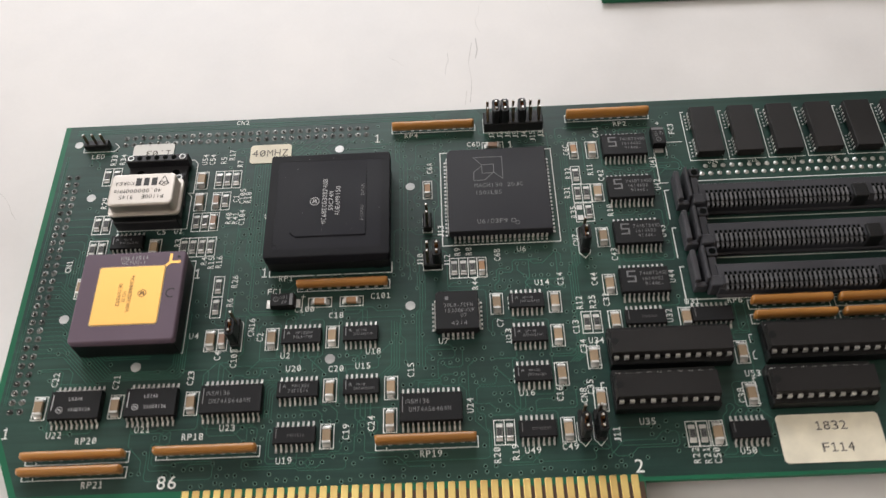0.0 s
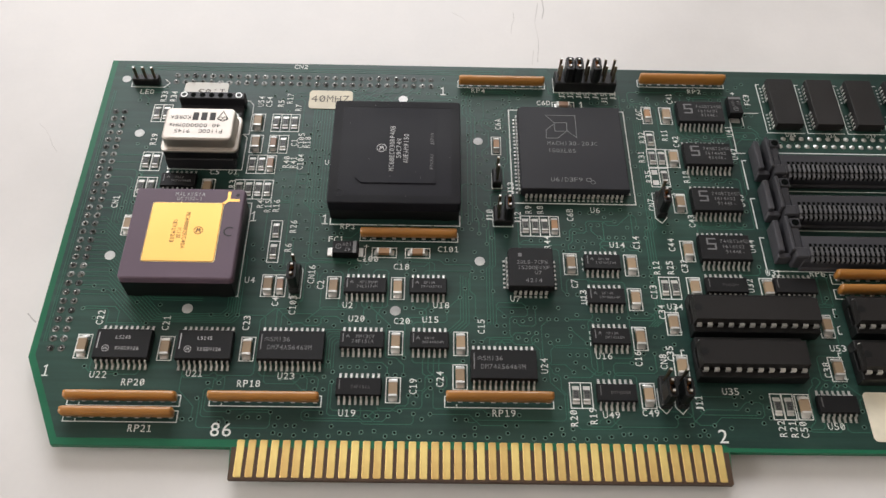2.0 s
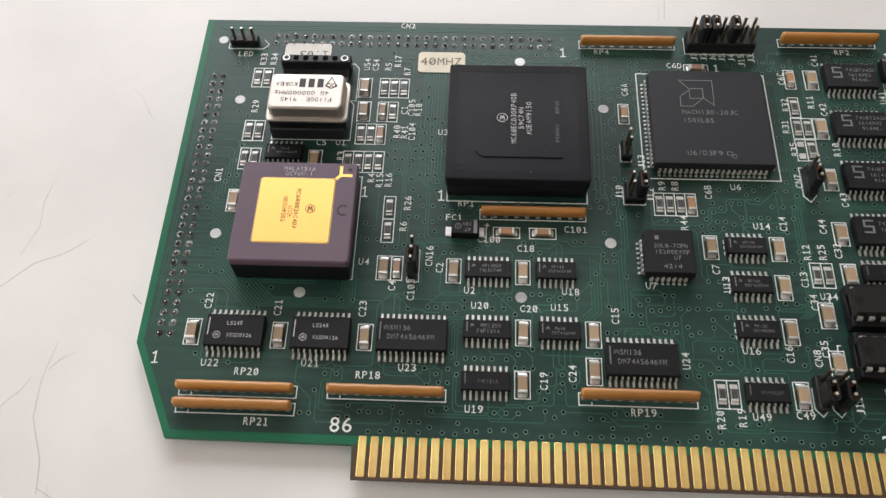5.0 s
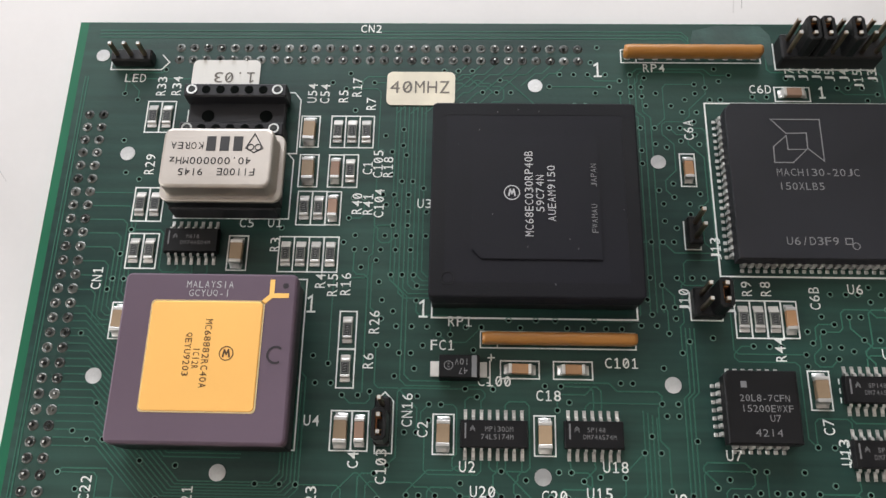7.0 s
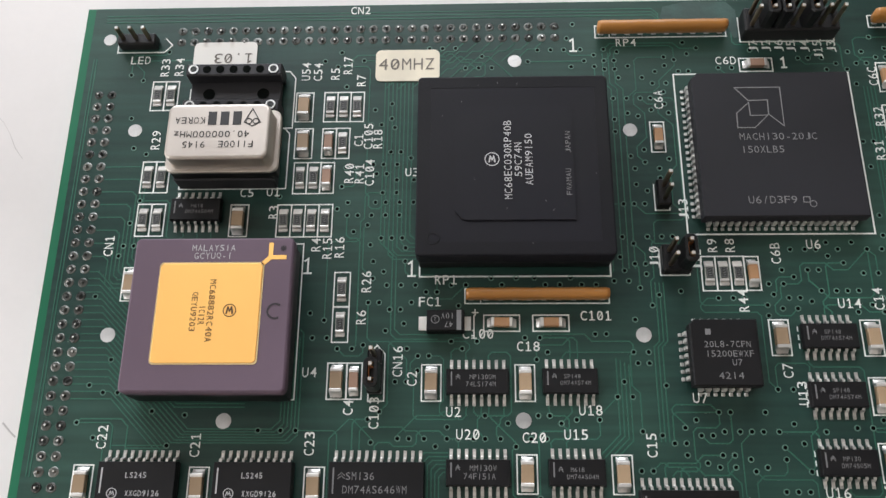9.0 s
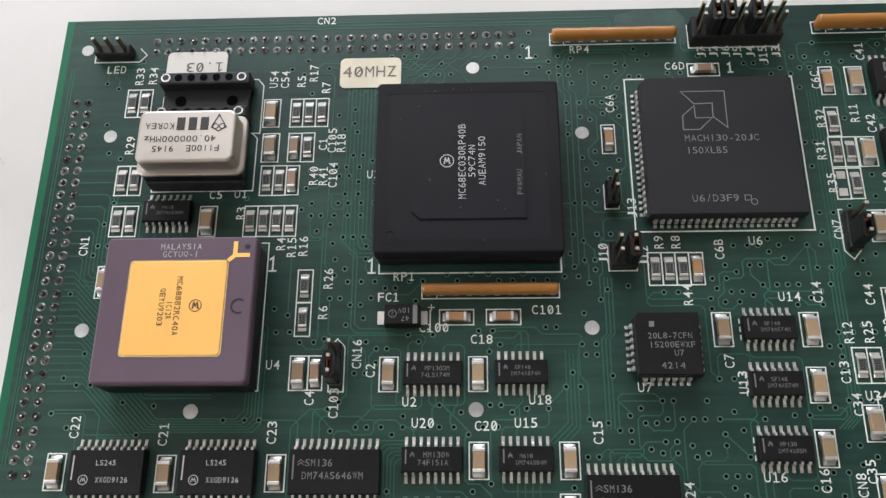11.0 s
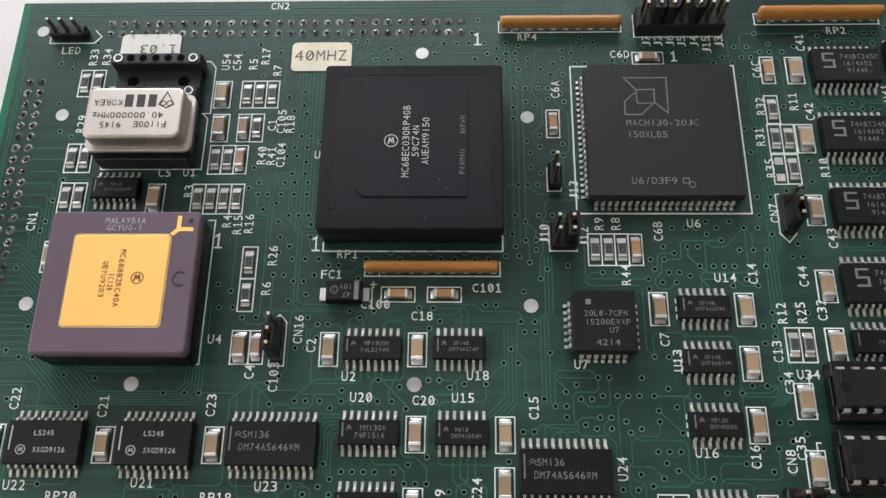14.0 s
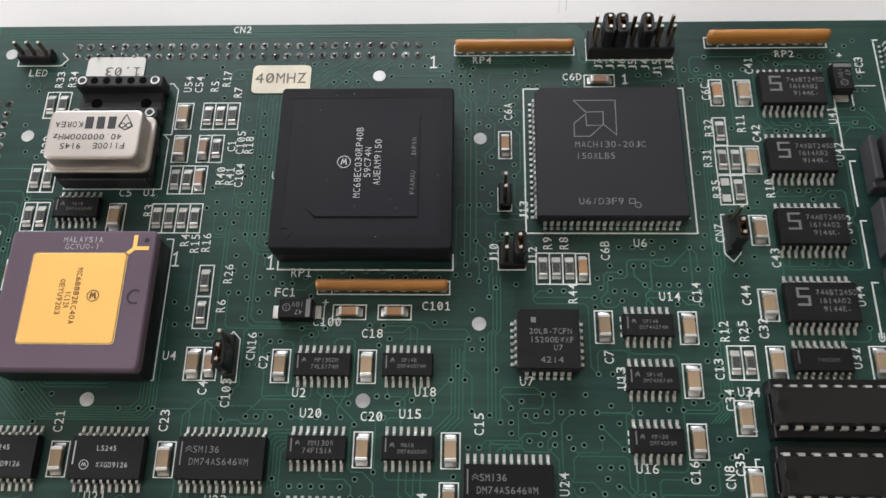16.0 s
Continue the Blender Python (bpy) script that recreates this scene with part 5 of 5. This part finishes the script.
for k in range(6):
    x0 = 15.9 + 0.62 * k
    trace([(x0, 18.0), (x0, 27.4 - 0.62 * k), (x0 + 0.8, 28.2 - 0.62 * k), (20.6, 28.2 - 0.62 * k)])
bus([(45.6, 27.9), (49.0, 31.3), (49.0, 44.0)], 4, 0.7, -0.35)

WAYS = [(1, 0), (1, 1), (0, 1), (-1, 1), (-1, 0), (-1, -1), (0, -1), (1, -1)]


def route(start, goal, first):
    """The cheapest way over free cells of the grid that bends by 45 degrees at most at a time, or None."""
    lo = (min(start[0], goal[0]) - 9, min(start[1], goal[1]) - 9)
    hi = (max(start[0], goal[0]) + 9, max(start[1], goal[1]) + 9)

    def ahead(c):
        a, b = abs(c[0] - goal[0]), abs(c[1] - goal[1])
        return 2 * (a + b)

    heaps, best, came = {ahead(start): [(start, first, 0)]}, {(start, first): 0}, {}
    for _ in range(5000):
        if not heaps:
            return None
        f = min(heaps)
        c, way, cost = heaps[f].pop()
        if not heaps[f]:
            del heaps[f]
        if best.get((c, way), 9999) < cost:
            continue
        if c == goal:
            path, state = [c], (c, way)
            while state in came:
                state = came[state]
                path.append(state[0])
            return path[::-1]
        for turn in (-1, 0, 1) if way is not None else range(8):
            w = (way + turn) % 8 if way is not None else turn
            n = (c[0] + WAYS[w][0], c[1] + WAYS[w][1])
            if not (lo[0] <= n[0] <= hi[0] and lo[1] <= n[1] <= hi[1] and 0 <= n[0] < taken.shape[0] and 0 <= n[1] < taken.shape[1]):
                continue
            if taken[n] and max(abs(n[0] - goal[0]), abs(n[1] - goal[1])) > 1 and max(abs(n[0] - start[0]), abs(n[1] - start[1])) > 1:
                continue
            price = cost + (5 if w % 2 else 2) + (2 if way is not None and turn else 0)
            if price < best.get((n, w), 9999):
                best[n, w], came[n, w] = price, (c, way)
                heaps.setdefault(price + ahead(n), []).append((n, w, price))
    return None


def lay(path, lead=()):
    points = [spot(c) for i, c in enumerate(path) if not 0 < i < len(path) - 1
              or (path[i + 1][0] - c[0], path[i + 1][1] - c[1]) != (c[0] - path[i - 1][0], c[1] - path[i - 1][1])]
    trace([*lead, *points] if lead and math.dist(lead[0], points[0]) > 0.1 else points, rng.choice((0.2, 0.22, 0.24)))


def near_via(x, y, least, most):
    found = [v for v in vias if least < math.dist(v, (x, y)) < most and v[1] > 4]
    return rng.choice(found) if found else None


# from the leads of the chips to holes close by
for x, y, s in LEAD_ENDS:
    start = cell(x, y + s * 1.5)
    goal = near_via(x, y + s * 3, 1.5, 13) if x < 150 and rng.random() < 0.7 else None
    if goal and 0 <= start[0] < taken.shape[0] and 0 <= start[1] < taken.shape[1]:
        way = route(start, cell(*goal), 2 if s > 0 else 6)
        if way and 2 < len(way) < 1.5 * math.dist(way[0], way[-1]) + 5:
            lay(way, [(x, y)])
# and from hole to hole
for x, y in vias:
    goal = near_via(x, y, 4, 26) if y > 4 and rng.random() < 0.62 else None
    if goal:
        way = route(cell(x, y), cell(*goal), None)
        if way and 3 < len(way) < 1.5 * math.dist(way[0], way[-1]) + 5:
            lay(way)
tagged(part("trace_pattern", traces, MASK_TRACE, board, "fine lighter green traces under the lacquer"), kind="stuff")

# ---- a second board further back on the table ----
other = tagged(new("second_circuit_board"), "another green circuit board lying further back on the table", "circuit board")
other.matrix_world = Matrix.Translation(Vector((119.6, 163.0, 0)) * MM) @ Matrix.Rotation(radians(-0.8), 4, "Z")
bm = bmesh.new()
prism(bm, [(0, 0), (170, 0), (170, 105), (0, 105)], -3.3, -1.8)
bmesh.ops.bevel(bm, geom=[e for e in bm.edges if abs(e.verts[0].co.z - e.verts[1].co.z) < 0.01], offset=0.15, segments=1, affect="EDGES")
part("substrate", bm, MASK_BARE, other)
bm = bmesh.new()
prism(bm, [(1.4, 1.4), (168, 1.4), (168, 103), (1.4, 103)], -1.8, -1.77)
part("copper_plane", bm, MASK_PLANE, other)
bm = bmesh.new()
for i in range(14):
    for k in (0, 2.54):
        disc(bm, 22 + 2.54 * i, 2.9 + k, 0.75, -1.77, -1.5, 10, dome=0.3)
tagged(part("solder_point_pattern", bm, DULL_TIN, other), kind="stuff")
for x, y, w, h in ((67, 7.5, 8, 4), (88, 8, 10, 5), (12, 8, 6, 4)):
    bm = bmesh.new()
    box(bm, x - w, x + w, y - h, y + h, -1.75, 1.2, 0.2, taper=0.2)
    part("integrated_circuit", bm, EPOXY, other, "black chip")
for ob, spots in ((board, ((-40, 16), (250, 8), (-44, 112), (250, 108))), (other, ((6, 6), (160, 6), (6, 98), (160, 98)))):
    for x, y in spots:
        bm = bmesh.new()
        disc(bm, x, y, 0.6, TOP, -1.5, 10)
        part("solder_foot", bm, DULL_TIN, ob)
